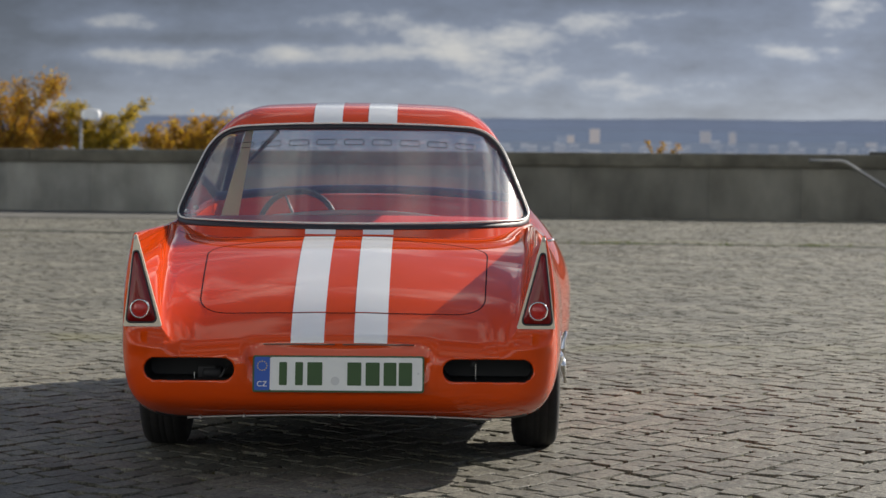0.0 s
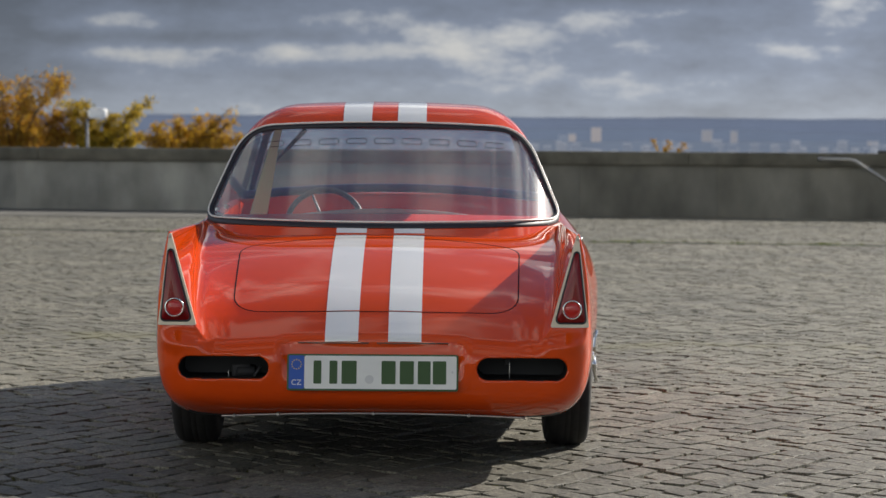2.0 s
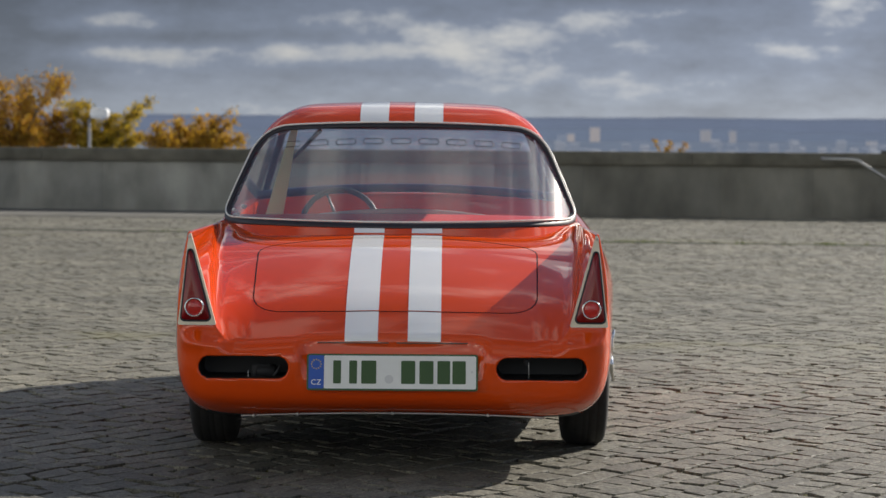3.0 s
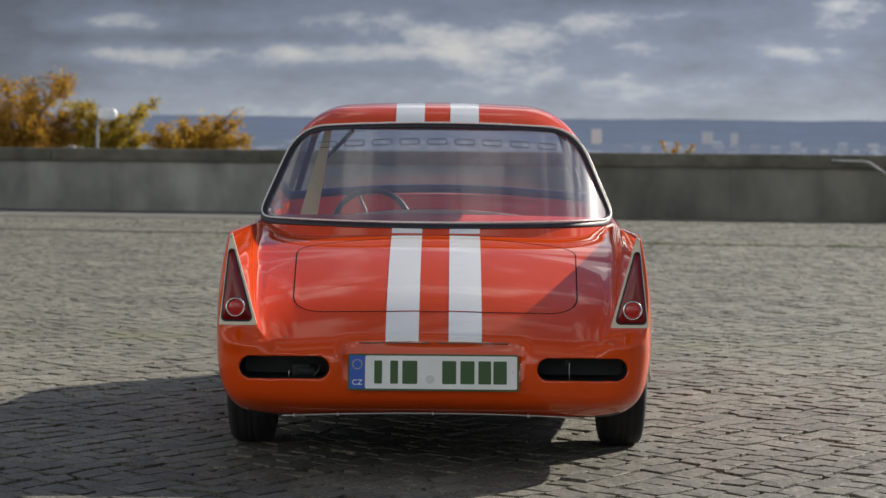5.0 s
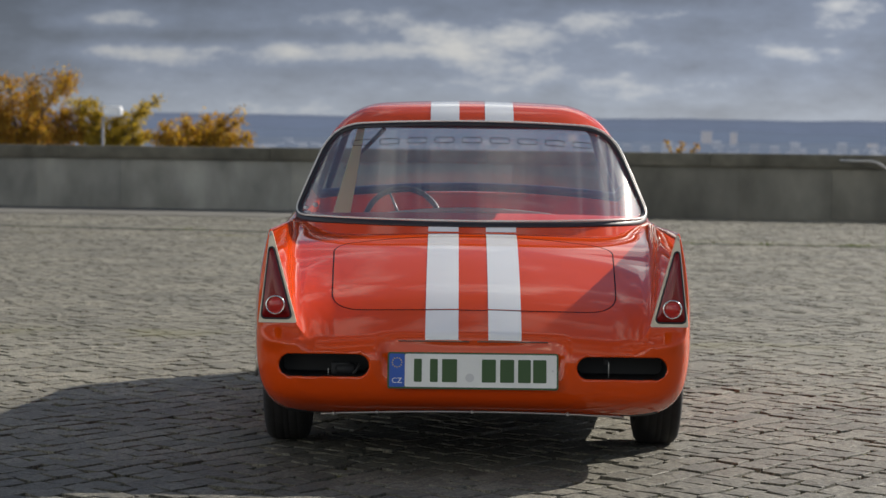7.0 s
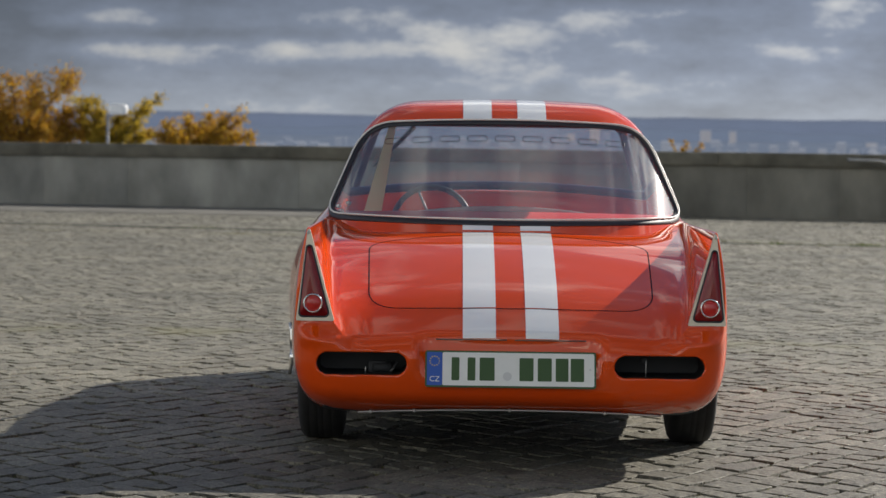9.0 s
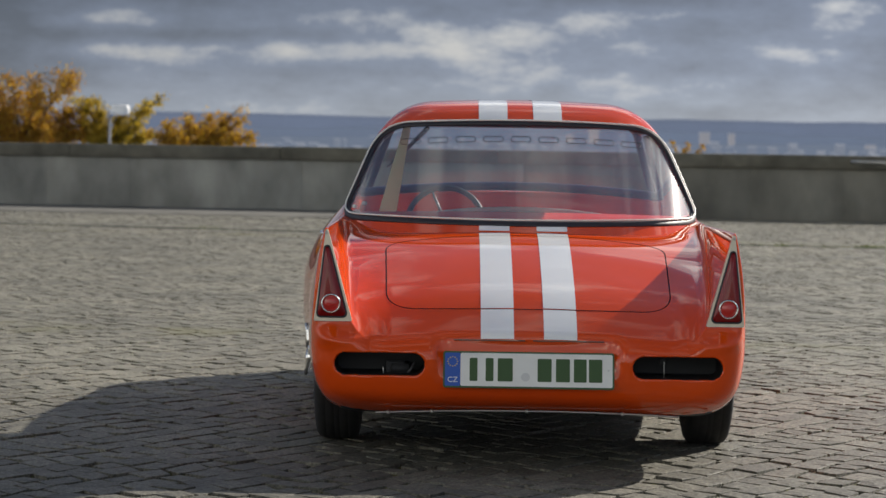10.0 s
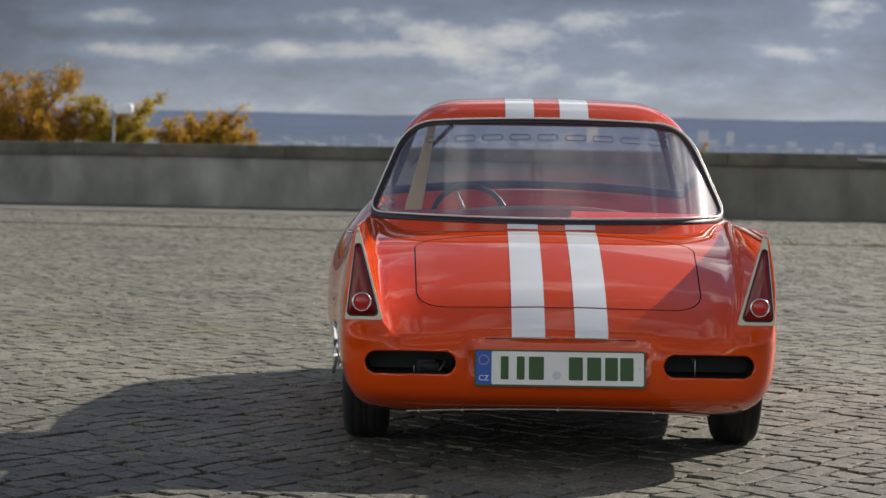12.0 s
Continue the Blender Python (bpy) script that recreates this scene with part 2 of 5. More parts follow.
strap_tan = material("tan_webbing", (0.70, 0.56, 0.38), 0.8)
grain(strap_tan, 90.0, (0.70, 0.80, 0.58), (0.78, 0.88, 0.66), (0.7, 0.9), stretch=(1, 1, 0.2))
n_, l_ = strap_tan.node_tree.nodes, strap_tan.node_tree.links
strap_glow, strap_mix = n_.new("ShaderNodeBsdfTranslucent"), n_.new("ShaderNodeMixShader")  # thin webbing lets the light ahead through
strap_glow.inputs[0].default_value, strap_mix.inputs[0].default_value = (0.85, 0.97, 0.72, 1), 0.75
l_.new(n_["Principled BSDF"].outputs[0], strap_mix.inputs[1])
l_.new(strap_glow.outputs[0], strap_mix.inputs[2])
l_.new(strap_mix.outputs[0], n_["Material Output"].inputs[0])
plate_white = material("plate_white", (0.72, 0.72, 0.68), 0.35)
grain(plate_white, 12.0, (0.74, 0.74, 0.70), (0.82, 0.82, 0.78), (0.3, 0.45))
plate_blue = material("plate_blue", (0.02, 0.09, 0.42), 0.35)
plate_green = material("plate_green", (0.035, 0.085, 0.018), 0.45)
star_yellow = material("star_yellow", (0.7, 0.5, 0.05), 0.5)
pole_grey = material("pole_grey", (0.22, 0.23, 0.25), 0.7)
trim_red = material("dark_red_trim", (0.76, 0.030, 0.012), 0.5, Specular_IOR_Level=0.4)
grain(trim_red, 30.0, (0.72, 0.026, 0.010), (0.80, 0.034, 0.014), (0.42, 0.55))
soot = material("sooty_metal", (0.030, 0.031, 0.034), 0.6, 0.4)
dark_steel = material("dark_steel", (0.10, 0.10, 0.105), 0.5, 0.5)
slot_grey = material("slot_edge", (0.025, 0.025, 0.03), 0.6)
spoke_metal = material("spoke_metal", (0.20, 0.20, 0.21), 0.45, 1.0)
seal_brown = material("brown_grey_strip", (0.16, 0.10, 0.07), 0.6)
seal_grey = material("seal_grey", (0.62, 0.62, 0.60), 0.4)
pale_metal = material("lamp_head_white", (0.82, 0.82, 0.80), 0.4)

concrete = material("concrete", (0.3, 0.3, 0.29), 0.85)
grain(concrete, 1.6, (0.170, 0.170, 0.154), (0.314, 0.312, 0.282), (0.8, 0.95), bump=0.006, stretch=(1.5, 1.5, 0.8), big=(0.45, 0.26), bump_scale=30)
# darker, browner colour for the wall panels from s = 14 on
brown_concrete = material("brown_concrete", (0.2, 0.19, 0.16), 0.9)
grain(brown_concrete, 1.4, (0.105, 0.102, 0.086), (0.205, 0.198, 0.168), (0.85, 0.95), bump=0.006, stretch=(1.5, 1.5, 0.8), big=(0.5, 0.26), bump_scale=30)
concrete_cap = material("cap_concrete", (0.16, 0.15, 0.13), 0.9)
grain(concrete_cap, 3.0, (0.075, 0.071, 0.056), (0.165, 0.156, 0.124), (0.85, 0.95), bump=0.006, big=(0.7, 0.25), bump_scale=30)
stone = material("granite_sett", (0.3, 0.29, 0.26), 0.7)
bed = material("mossy_joint_sand", (0.07, 0.07, 0.04), 0.95)
grain(bed, 9.0, (0.045, 0.045, 0.020), (0.130, 0.121, 0.060), (0.9, 1.0), bump=0.006, big=(0.8, 0.5))
moss_green = material("joint_moss", (0.10, 0.10, 0.035), 0.95)
grain(moss_green, 60.0, (0.030, 0.033, 0.008), (0.135, 0.128, 0.042), (0.9, 1.0), bump=0.004, big=(0.9, 0.4))
worn_paving = material("worn_paving", (0.27, 0.26, 0.225), 0.85)
grain(worn_paving, 7.0, (0.20, 0.19, 0.165), (0.33, 0.315, 0.27), (0.8, 0.95), bump=0.006, big=(0.6, 0.2))
strip_grey = material("strip_grey", (0.15, 0.145, 0.13), 0.9, Specular_IOR_Level=0.2)
grain(strip_grey, 2.0, (0.12, 0.116, 0.104), (0.175, 0.168, 0.150), (0.85, 0.95), bump=0.003, big=(0.4, 0.15))
asphalt = material("asphalt", (0.06, 0.06, 0.06), 0.95, Specular_IOR_Level=0.1)
grain(asphalt, 5.0, (0.045, 0.046, 0.045), (0.085, 0.085, 0.08), (0.9, 1.0), bump=0.004, big=(0.5, 0.2))
# distance haze mixed into the land's colour as blue-grey
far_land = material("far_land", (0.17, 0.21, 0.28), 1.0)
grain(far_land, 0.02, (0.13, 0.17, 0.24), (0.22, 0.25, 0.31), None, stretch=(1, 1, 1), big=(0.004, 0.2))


def stone_nodes():
    """Each sett has its own grey; fine speckle, worn polish and lichen at a slower scale."""
    n, l = stone.node_tree.nodes, stone.node_tree.links
    b = n["Principled BSDF"]
    geo, info, add = n.new("ShaderNodeNewGeometry"), n.new("ShaderNodeObjectInfo"), n.new("ShaderNodeMath")
    l.new(geo.outputs["Random Per Island"], add.inputs[0])
    l.new(info.outputs["Random"], add.inputs[1])
    fr = n.new("ShaderNodeMath")
    fr.operation = "FRACT"
    l.new(add.outputs[0], fr.inputs[0])
    cr = n.new("ShaderNodeValToRGB")
    e = cr.color_ramp.elements
    e[0].position, e[0].color = 0.0, (0.127, 0.118, 0.088, 1)
    e[1].position, e[1].color = 1.0, (0.211, 0.197, 0.150, 1)
    x = e.new(0.5)
    x.color = (0.179, 0.168, 0.127, 1)
    l.new(fr.outputs[0], cr.inputs[0])
    sp, sl = n.new("ShaderNodeTexNoise"), n.new("ShaderNodeTexNoise")
    sp.inputs["Scale"].default_value, sp.inputs["Detail"].default_value = 70.0, 8.0
    sl.inputs["Scale"].default_value, sl.inputs["Detail"].default_value = 0.8, 5.0
    l.new(geo.outputs["Position"], sp.inputs["Vector"])
    l.new(geo.outputs["Position"], sl.inputs["Vector"])
    val = None
    fine = n.new("ShaderNodeTexNoise")
    fine.inputs["Scale"].default_value, fine.inputs["Detail"].default_value = 210.0, 4.0
    l.new(geo.outputs["Position"], fine.inputs["Vector"])
    for tex, amount, lo, hi in ((fine, 0.5, 0.38, 0.62), (sp, 0.42, 0.36, 0.64), (sl, 0.24, 0.3, 0.7)):
        mr = n.new("ShaderNodeMapRange")
        mr.inputs[1].default_value, mr.inputs[2].default_value = lo, hi
        mr.inputs[3].default_value, mr.inputs[4].default_value = 1 - amount, 1 + amount
        l.new(tex.outputs[0], mr.inputs[0])
        sc = n.new("ShaderNodeVectorMath")
        sc.operation = "SCALE"
        l.new(val or cr.outputs[0], sc.inputs[0])
        l.new(mr.outputs[0], sc.inputs["Scale"])
        val = sc.outputs[0]
    place, falloff, worn = n.new("ShaderNodeSeparateXYZ"), n.new("ShaderNodeMapRange"), n.new("ShaderNodeVectorMath")
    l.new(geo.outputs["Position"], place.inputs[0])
    l.new(place.outputs["Y"], falloff.inputs[0])
    falloff.inputs[1].default_value, falloff.inputs[2].default_value = -1.2, 2.2  # lens falloff painted into the stone colour: near setts darker, far ones full tone
    falloff.inputs[3].default_value, falloff.inputs[4].default_value = 0.50, 0.93
    # here worn only carries that near-to-far dimming into the tone
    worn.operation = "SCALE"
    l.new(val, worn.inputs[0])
    l.new(falloff.outputs[0], worn.inputs["Scale"])
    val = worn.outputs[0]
    moss = None
    for slant, y0, w in ((0.18, 5.5, 0.5), (0.29, 20.7, 0.5), (0.17, 19.65, 0.5)):  # mossy drainage courses across the terrace
        dot, off, size, near = n.new("ShaderNodeVectorMath"), n.new("ShaderNodeMath"), n.new("ShaderNodeMath"), n.new("ShaderNodeMapRange")
        dot.operation, off.operation, size.operation = "DOT_PRODUCT", "SUBTRACT", "ABSOLUTE"
        dot.inputs[1].default_value = (slant, 1, 0)
        l.new(geo.outputs["Position"], dot.inputs[0])
        l.new(dot.outputs["Value"], off.inputs[0])
        off.inputs[1].default_value = y0
        l.new(off.outputs[0], size.inputs[0])
        l.new(size.outputs[0], near.inputs[0])
        near.inputs[1].default_value, near.inputs[2].default_value = w * 0.3, w
        near.inputs[3].default_value, near.inputs[4].default_value = 1.0, 0.0
        if moss:
            both = n.new("ShaderNodeMath")
            both.operation = "MAXIMUM"
            l.new(moss, both.inputs[0])
            l.new(near.outputs[0], both.inputs[1])
            moss = both.outputs[0]
        else:
            moss = near.outputs[0]
    patch, cut, mul = n.new("ShaderNodeTexNoise"), n.new("ShaderNodeMapRange"), n.new("ShaderNodeMath")
    patch.inputs["Scale"].default_value = 2.3
    l.new(geo.outputs["Position"], patch.inputs["Vector"])
    l.new(patch.outputs[0], cut.inputs[0])
    cut.inputs[1].default_value, cut.inputs[2].default_value = 0.42, 0.68
    mul.operation = "MULTIPLY"
    l.new(moss, mul.inputs[0])
    l.new(cut.outputs[0], mul.inputs[1])
    green = n.new("ShaderNodeMix")
    green.data_type = "RGBA"
    green.inputs["B"].default_value = (0.165, 0.155, 0.085, 1)
    l.new(mul.outputs[0], green.inputs["Factor"])
    l.new(val, green.inputs["A"])
    l.new(green.outputs["Result"], b.inputs["Base Color"])
    bp, t3 = n.new("ShaderNodeBump"), n.new("ShaderNodeTexNoise")
    t3.inputs["Scale"].default_value, t3.inputs["Detail"].default_value = 38.0, 12.0
    l.new(geo.outputs["Position"], t3.inputs["Vector"])
    bp.inputs["Strength"].default_value, bp.inputs["Distance"].default_value = 1.0, 0.009
    l.new(t3.outputs[0], bp.inputs["Height"])
    l.new(bp.outputs[0], b.inputs["Normal"])
    b.inputs["Roughness"].default_value = 0.68


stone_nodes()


def glass_material(name, tint, rough, wavy, haze, scuffs=0.0):
    """Thin clear sheet: straight through, a mirror reflection on top, and a little haze from dust and fine scratches."""
    m = bpy.data.materials.new(name)
    m.use_nodes = True
    n, l = m.node_tree.nodes, m.node_tree.links
    n.remove(n["Principled BSDF"])
    clear, gloss, mix, fr = n.new("ShaderNodeBsdfTransparent"), n.new("ShaderNodeBsdfGlossy"), n.new("ShaderNodeMixShader"), n.new("ShaderNodeFresnel")
    clear.inputs[0].default_value = (*tint, 1)
    gloss.inputs["Roughness"].default_value = rough
    fr.inputs[0].default_value = 2.05 if haze else 1.42
    l.new(fr.outputs[0], mix.inputs[0])
    if haze:  # fine scratches spread part of the mirror image
        scuffed, lobes = n.new("ShaderNodeBsdfGlossy"), n.new("ShaderNodeMixShader")
        scuffed.inputs["Roughness"].default_value, lobes.inputs[0].default_value = 0.38, scuffs
        l.new(gloss.outputs[0], lobes.inputs[1])
        l.new(scuffed.outputs[0], lobes.inputs[2])
        l.new(lobes.outputs[0], mix.inputs[2])
    else:
        l.new(gloss.outputs[0], mix.inputs[2])
    l.new(mix.outputs[0], n["Material Output"].inputs[0])
    if not haze:
        l.new(clear.outputs[0], mix.inputs[1])
        return m
    co, mp, tex, bp = n.new("ShaderNodeTexCoord"), n.new("ShaderNodeMapping"), n.new("ShaderNodeTexNoise"), n.new("ShaderNodeBump")
    mp.inputs["Scale"].default_value = (19, 0.0, 0.9)
    tex.inputs["Scale"].default_value, tex.inputs["Detail"].default_value = 1.0, 3.0
    l.new(co.outputs["Object"], mp.inputs[0])
    l.new(mp.outputs[0], tex.inputs["Vector"])
    l.new(tex.outputs[0], bp.inputs["Height"])
    bp.inputs["Distance"].default_value = wavy
    l.new(bp.outputs[0], gloss.inputs["Normal"])
    scratched = n.new("ShaderNodeBump")  # polishing marks run up and down the sheet and draw the glare out sideways
    scratched.inputs["Distance"].default_value = wavy * 2
    l.new(tex.outputs[0], scratched.inputs["Height"])
    l.new(scratched.outputs[0], scuffed.inputs["Normal"])
    through_dust, on_dust, dust = n.new("ShaderNodeBsdfTranslucent"), n.new("ShaderNodeBsdfDiffuse"), n.new("ShaderNodeMixShader")
    film, mr = n.new("ShaderNodeMixShader"), n.new("ShaderNodeMapRange")
    # dust film tinted blue: part of the sky's reflected veil is painted in
    through_dust.inputs[0].default_value = on_dust.inputs[0].default_value = (0.64, 0.80, 1.0, 1)
    l.new(through_dust.outputs[0], dust.inputs[1])
    l.new(on_dust.outputs[0], dust.inputs[2])
    mr.inputs[1].default_value, mr.inputs[2].default_value = 0.35, 0.7
    mr.inputs[3].default_value, mr.inputs[4].default_value = haze * 0.97, haze * 1.05
    l.new(tex.outputs[0], mr.inputs[0])
    l.new(mr.outputs[0], film.inputs[0])
    l.new(clear.outputs[0], film.inputs[1])
    l.new(dust.outputs[0], film.inputs[2])
    l.new(film.outputs[0], mix.inputs[1])
    return m


plexi = glass_material("clear_plastic_window", (0.97, 0.98, 0.99), 0.07, 0.0008, 0.15, 0.07)
side_glass = glass_material("side_window_plastic", (0.93, 0.94, 0.96), 0.05, 0.001, 0.06, 0.06)
screen_glass = glass_material("windscreen_glass", (0.97, 0.98, 0.98), 0.01, 0.0, 0.0)

# ---- mesh helpers ----


def mesh_of(name, verts, faces, mat, smooth=True, normals=None):
    me = bpy.data.meshes.new(name)
    me.from_pydata([tuple(v) for v in verts], [], [tuple(f) for f in faces])
    me.materials.append(mat)
    if smooth:
        me.polygons.foreach_set("use_smooth", np.ones(len(me.polygons), bool))
    me.update()
    if normals is not None:
        me.normals_split_custom_set_from_vertices([tuple(v) for v in normals])
    return me


def thing(name, label, category, group="", kind="", at=(0, 0, 0)):
    ob = new(name)
    ob.empty_display_size = 0.1
    ob.location = at
    return tagged(ob, label, category, group, kind)


def part(name, data, mat, parent, label=""):
    """Links a bmesh or a mesh as one object under a thing or a part; its vertices are in world metres."""
    if isinstance(data, bmesh.types.BMesh):
        me = bpy.data.meshes.new(name)
        for f in data.faces:
            f.smooth = True
        data.to_mesh(me)
        data.free()
        me.materials.append(mat)
    else:
        me = data
    ob = new(name, me)
    if parent:
        ob.parent = parent
        base, p = Vector(), parent
        while p:
            base += p.location
            p = p.parent
        ob.location = -base
    return tagged(ob, label)


def box_bm(lo, hi, bevel=0.0, segments=2):
    bm = bmesh.new()
    lo, hi = Vector(lo), Vector(hi)
    bmesh.ops.create_cube(bm, size=1.0, matrix=Matrix.LocRotScale((lo + hi) / 2, None, hi - lo))
    if bevel:
        bmesh.ops.bevel(bm, geom=bm.edges[:], offset=bevel, segments=segments, affect="EDGES", profile=0.5)
    return bm


def tube(points, radius, sides=8, closed=False, flat=None):
    """A pipe along points; radius one number or one per point. flat: (normals, ratio) squashes it along a given direction per point."""
    P = np.array(points, float)
    n = len(P)
    R = np.full(n, radius) if np.isscalar(radius) else np.array(radius, float)
    T = np.roll(P, -1, 0) - np.roll(P, 1, 0)
    if not closed:
        T[0], T[-1] = P[1] - P[0], P[-1] - P[-2]
    T /= np.linalg.norm(T, axis=1)[:, None] + 1e-12
    if flat is not None:
        N = np.array(flat[0], float)
        N = N - (N * T).sum(1)[:, None] * T
        N /= np.linalg.norm(N, axis=1)[:, None]
    else:
        N = np.zeros_like(P)
        ref = np.array((0, 0, 1.0)) if abs(T[0][2]) < 0.9 else np.array((1.0, 0, 0))
        for i in range(n):
            v = ref - (ref @ T[i]) * T[i]
            N[i] = v / (np.linalg.norm(v) + 1e-12)
            ref = N[i]
    B = np.cross(T, N)
    k = flat[1] if flat is not None else 1.0
    a = np.linspace(0, 2 * np.pi, sides, endpoint=False)
    V = (P[:, None] + R[:, None, None] * (np.cos(a)[None, :, None] * N[:, None] * k + np.sin(a)[None, :, None] * B[:, None])).reshape(-1, 3)
    F = []
    for i in range(n if closed else n - 1):
        j = (i + 1) % n
        for s in range(sides):
            q = (s + 1) % sides
            F.append((i * sides + s, i * sides + q, j * sides + q, j * sides + s))
    if not closed:
        F += [tuple(range(sides))[::-1], tuple((n - 1) * sides + s for s in range(sides))]
    return V, F


def spun(profile, centre, axis="x", steps=48):
    """A turned body: profile rows of (along the axis, radius)."""
    V, F = [], []
    m = len(profile)
    for i in range(steps):
        a = 2 * math.pi * i / steps
        for d, r in profile:
            p = (d, r * math.cos(a), r * math.sin(a)) if axis == "x" else ((r * math.cos(a), d, r * math.sin(a)) if axis == "y" else (r * math.cos(a), r * math.sin(a), d))
            V.append((centre[0] + p[0], centre[1] + p[1], centre[2] + p[2]))
    for i in range(steps):
        j = (i + 1) % steps
        for k in range(m - 1):
            F.append((i * m + k, i * m + k + 1, j * m + k + 1, j * m + k))
    return V, F


class Spline:
    """Natural cubic through a few control points, straight outside them."""

    def __init__(self, *points):
        x, y = np.array(points, float).T
        n, h = len(x), np.diff(x)
        A, r = np.eye(n), np.zeros(n)
        for i in range(1, n - 1):
            A[i, i - 1 : i + 2] = h[i - 1], 2 * (h[i - 1] + h[i]), h[i]
            r[i] = 6 * ((y[i + 1] - y[i]) / h[i] - (y[i] - y[i - 1]) / h[i - 1])
        self.x, self.y, self.h, self.m = x, y, h, np.linalg.solve(A, r)

    def __call__(self, v):
        v = np.asarray(v, float)
        c = np.clip(v, self.x[0], self.x[-1])
        i = np.clip(np.searchsorted(self.x, c) - 1, 0, len(self.h) - 1)
        a, b, h = self.x[i + 1] - c, c - self.x[i], self.h[i]
        out = (self.m[i] * a**3 + self.m[i + 1] * b**3) / (6 * h) + (self.y[i] / h - self.m[i] * h / 6) * a + (self.y[i + 1] / h - self.m[i + 1] * h / 6) * b
        s0 = (self.y[1] - self.y[0]) / self.h[0] - self.h[0] * self.m[1] / 6
        s1 = (self.y[-1] - self.y[-2]) / self.h[-1] + self.h[-1] * self.m[-2] / 6
        return out + s0 * np.minimum(v - self.x[0], 0) + s1 * np.maximum(v - self.x[-1], 0)


def smax(a, b, k):
    h = np.maximum(k - np.abs(a - b), 0) / k
    return np.maximum(a, b) + h * h * k / 4


def smin(a, b, k):
    return -smax(-a, -b, k)


def slope_of(f, P, e=0.0012):
    G = np.empty_like(P)
    for n in range(3):
        d = np.zeros(3)
        d[n] = e
        G[:, n] = (f(*(P + d).T) - f(*(P - d).T)) / (2 * e)
    return G


def settle(f, P, rounds=4):
    """Moves points on to the surface f = 0."""
    for _ in range(rounds):
        G = slope_of(f, P)
        step = f(*P.T)[:, None] * G / ((G * G).sum(1)[:, None] + 1e-9)
        P = P - np.clip(step, -0.008, 0.008)
    return P


def skin(f, xs, ys, zs):
    """The surface f = 0 as quads on a grid of cells, one point a cell, settled on to the surface. Returns points, quads, normals."""
    val = np.empty((len(xs), len(ys), len(zs)), np.float32)
    for i in range(0, len(xs), 24):
        x = xs[i : i + 24]
        val[i : i + 24] = f(*np.meshgrid(x, ys, zs, indexing="ij"))
    neg = val < 0
    cell = np.zeros(tuple(n - 1 for n in neg.shape), np.int8)
    for a in (0, 1):
        for b in (0, 1):
            for c in (0, 1):
                cell += neg[a : neg.shape[0] - 1 + a, b : neg.shape[1] - 1 + b, c : neg.shape[2] - 1 + c]
    on = (cell > 0) & (cell < 8)
    idx = np.full(on.shape, -1, np.int64)
    where = np.argwhere(on)
    idx[on] = np.arange(len(where))
    total, count = np.zeros((len(where), 3)), np.zeros(len(where))
    i, j, k = where.T
    G = (xs, ys, zs)
    for axis in range(3):
        for u in (0, 1):
            for v in (0, 1):
                o = [u, v]
                o.insert(axis, 0)
                a = (i + o[0], j + o[1], k + o[2])
                o[axis] = 1
                b = (i + o[0], j + o[1], k + o[2])
                va, vb = val[a], val[b]
                hit = (va < 0) != (vb < 0)
                t = np.where(hit, va / np.where(hit, va - vb, 1), 0)
                pa = np.stack([G[n][a[n]] for n in range(3)], 1)
                pb = np.stack([G[n][b[n]] for n in range(3)], 1)
                total += np.where(hit[:, None], pa + t[:, None] * (pb - pa), 0)
                count += hit
    P = settle(f, total / count[:, None])
    quads = []
    for axis in range(3):
        u, v = [n for n in range(3) if n != axis]
        sl = [slice(None)] * 3
        sl2 = [slice(None)] * 3
        sl[axis], sl2[axis] = slice(0, -1), slice(1, None)
        flip = neg[tuple(sl)] != neg[tuple(sl2)]
        inner = np.zeros_like(flip)
        cut = [slice(None)] * 3
        cut[u], cut[v] = slice(1, -1), slice(1, -1)
        inner[tuple(cut)] = flip[tuple(cut)]
        e = np.argwhere(inner)
        ring = []
        for du, dv in ((-1, -1), (0, -1), (0, 0), (-1, 0)):
            c = e.copy()
            c[:, u] += du
            c[:, v] += dv
            ring.append(idx[tuple(c.T)])
        q = np.stack(ring, 1)
        out = neg[tuple(e.T)]
        turn = out if axis != 1 else ~out
        q[~turn] = q[~turn][:, ::-1]
        quads.append(q)
    N = slope_of(f, P, 0.0008)
    N /= np.linalg.norm(N, axis=1)[:, None] + 1e-9
    return P, np.concatenate(quads), N


def sub_mesh(name, P, Q, N, keep, mat):
    used, back = np.unique(Q[keep], return_inverse=True)
    return mesh_of(name, P[used], back.reshape(-1, 4), mat, True, N[used])


# ---- ground ----
SLOPE = 0.005


def ground_z(y):
    return SLOPE * (y - 0.86)


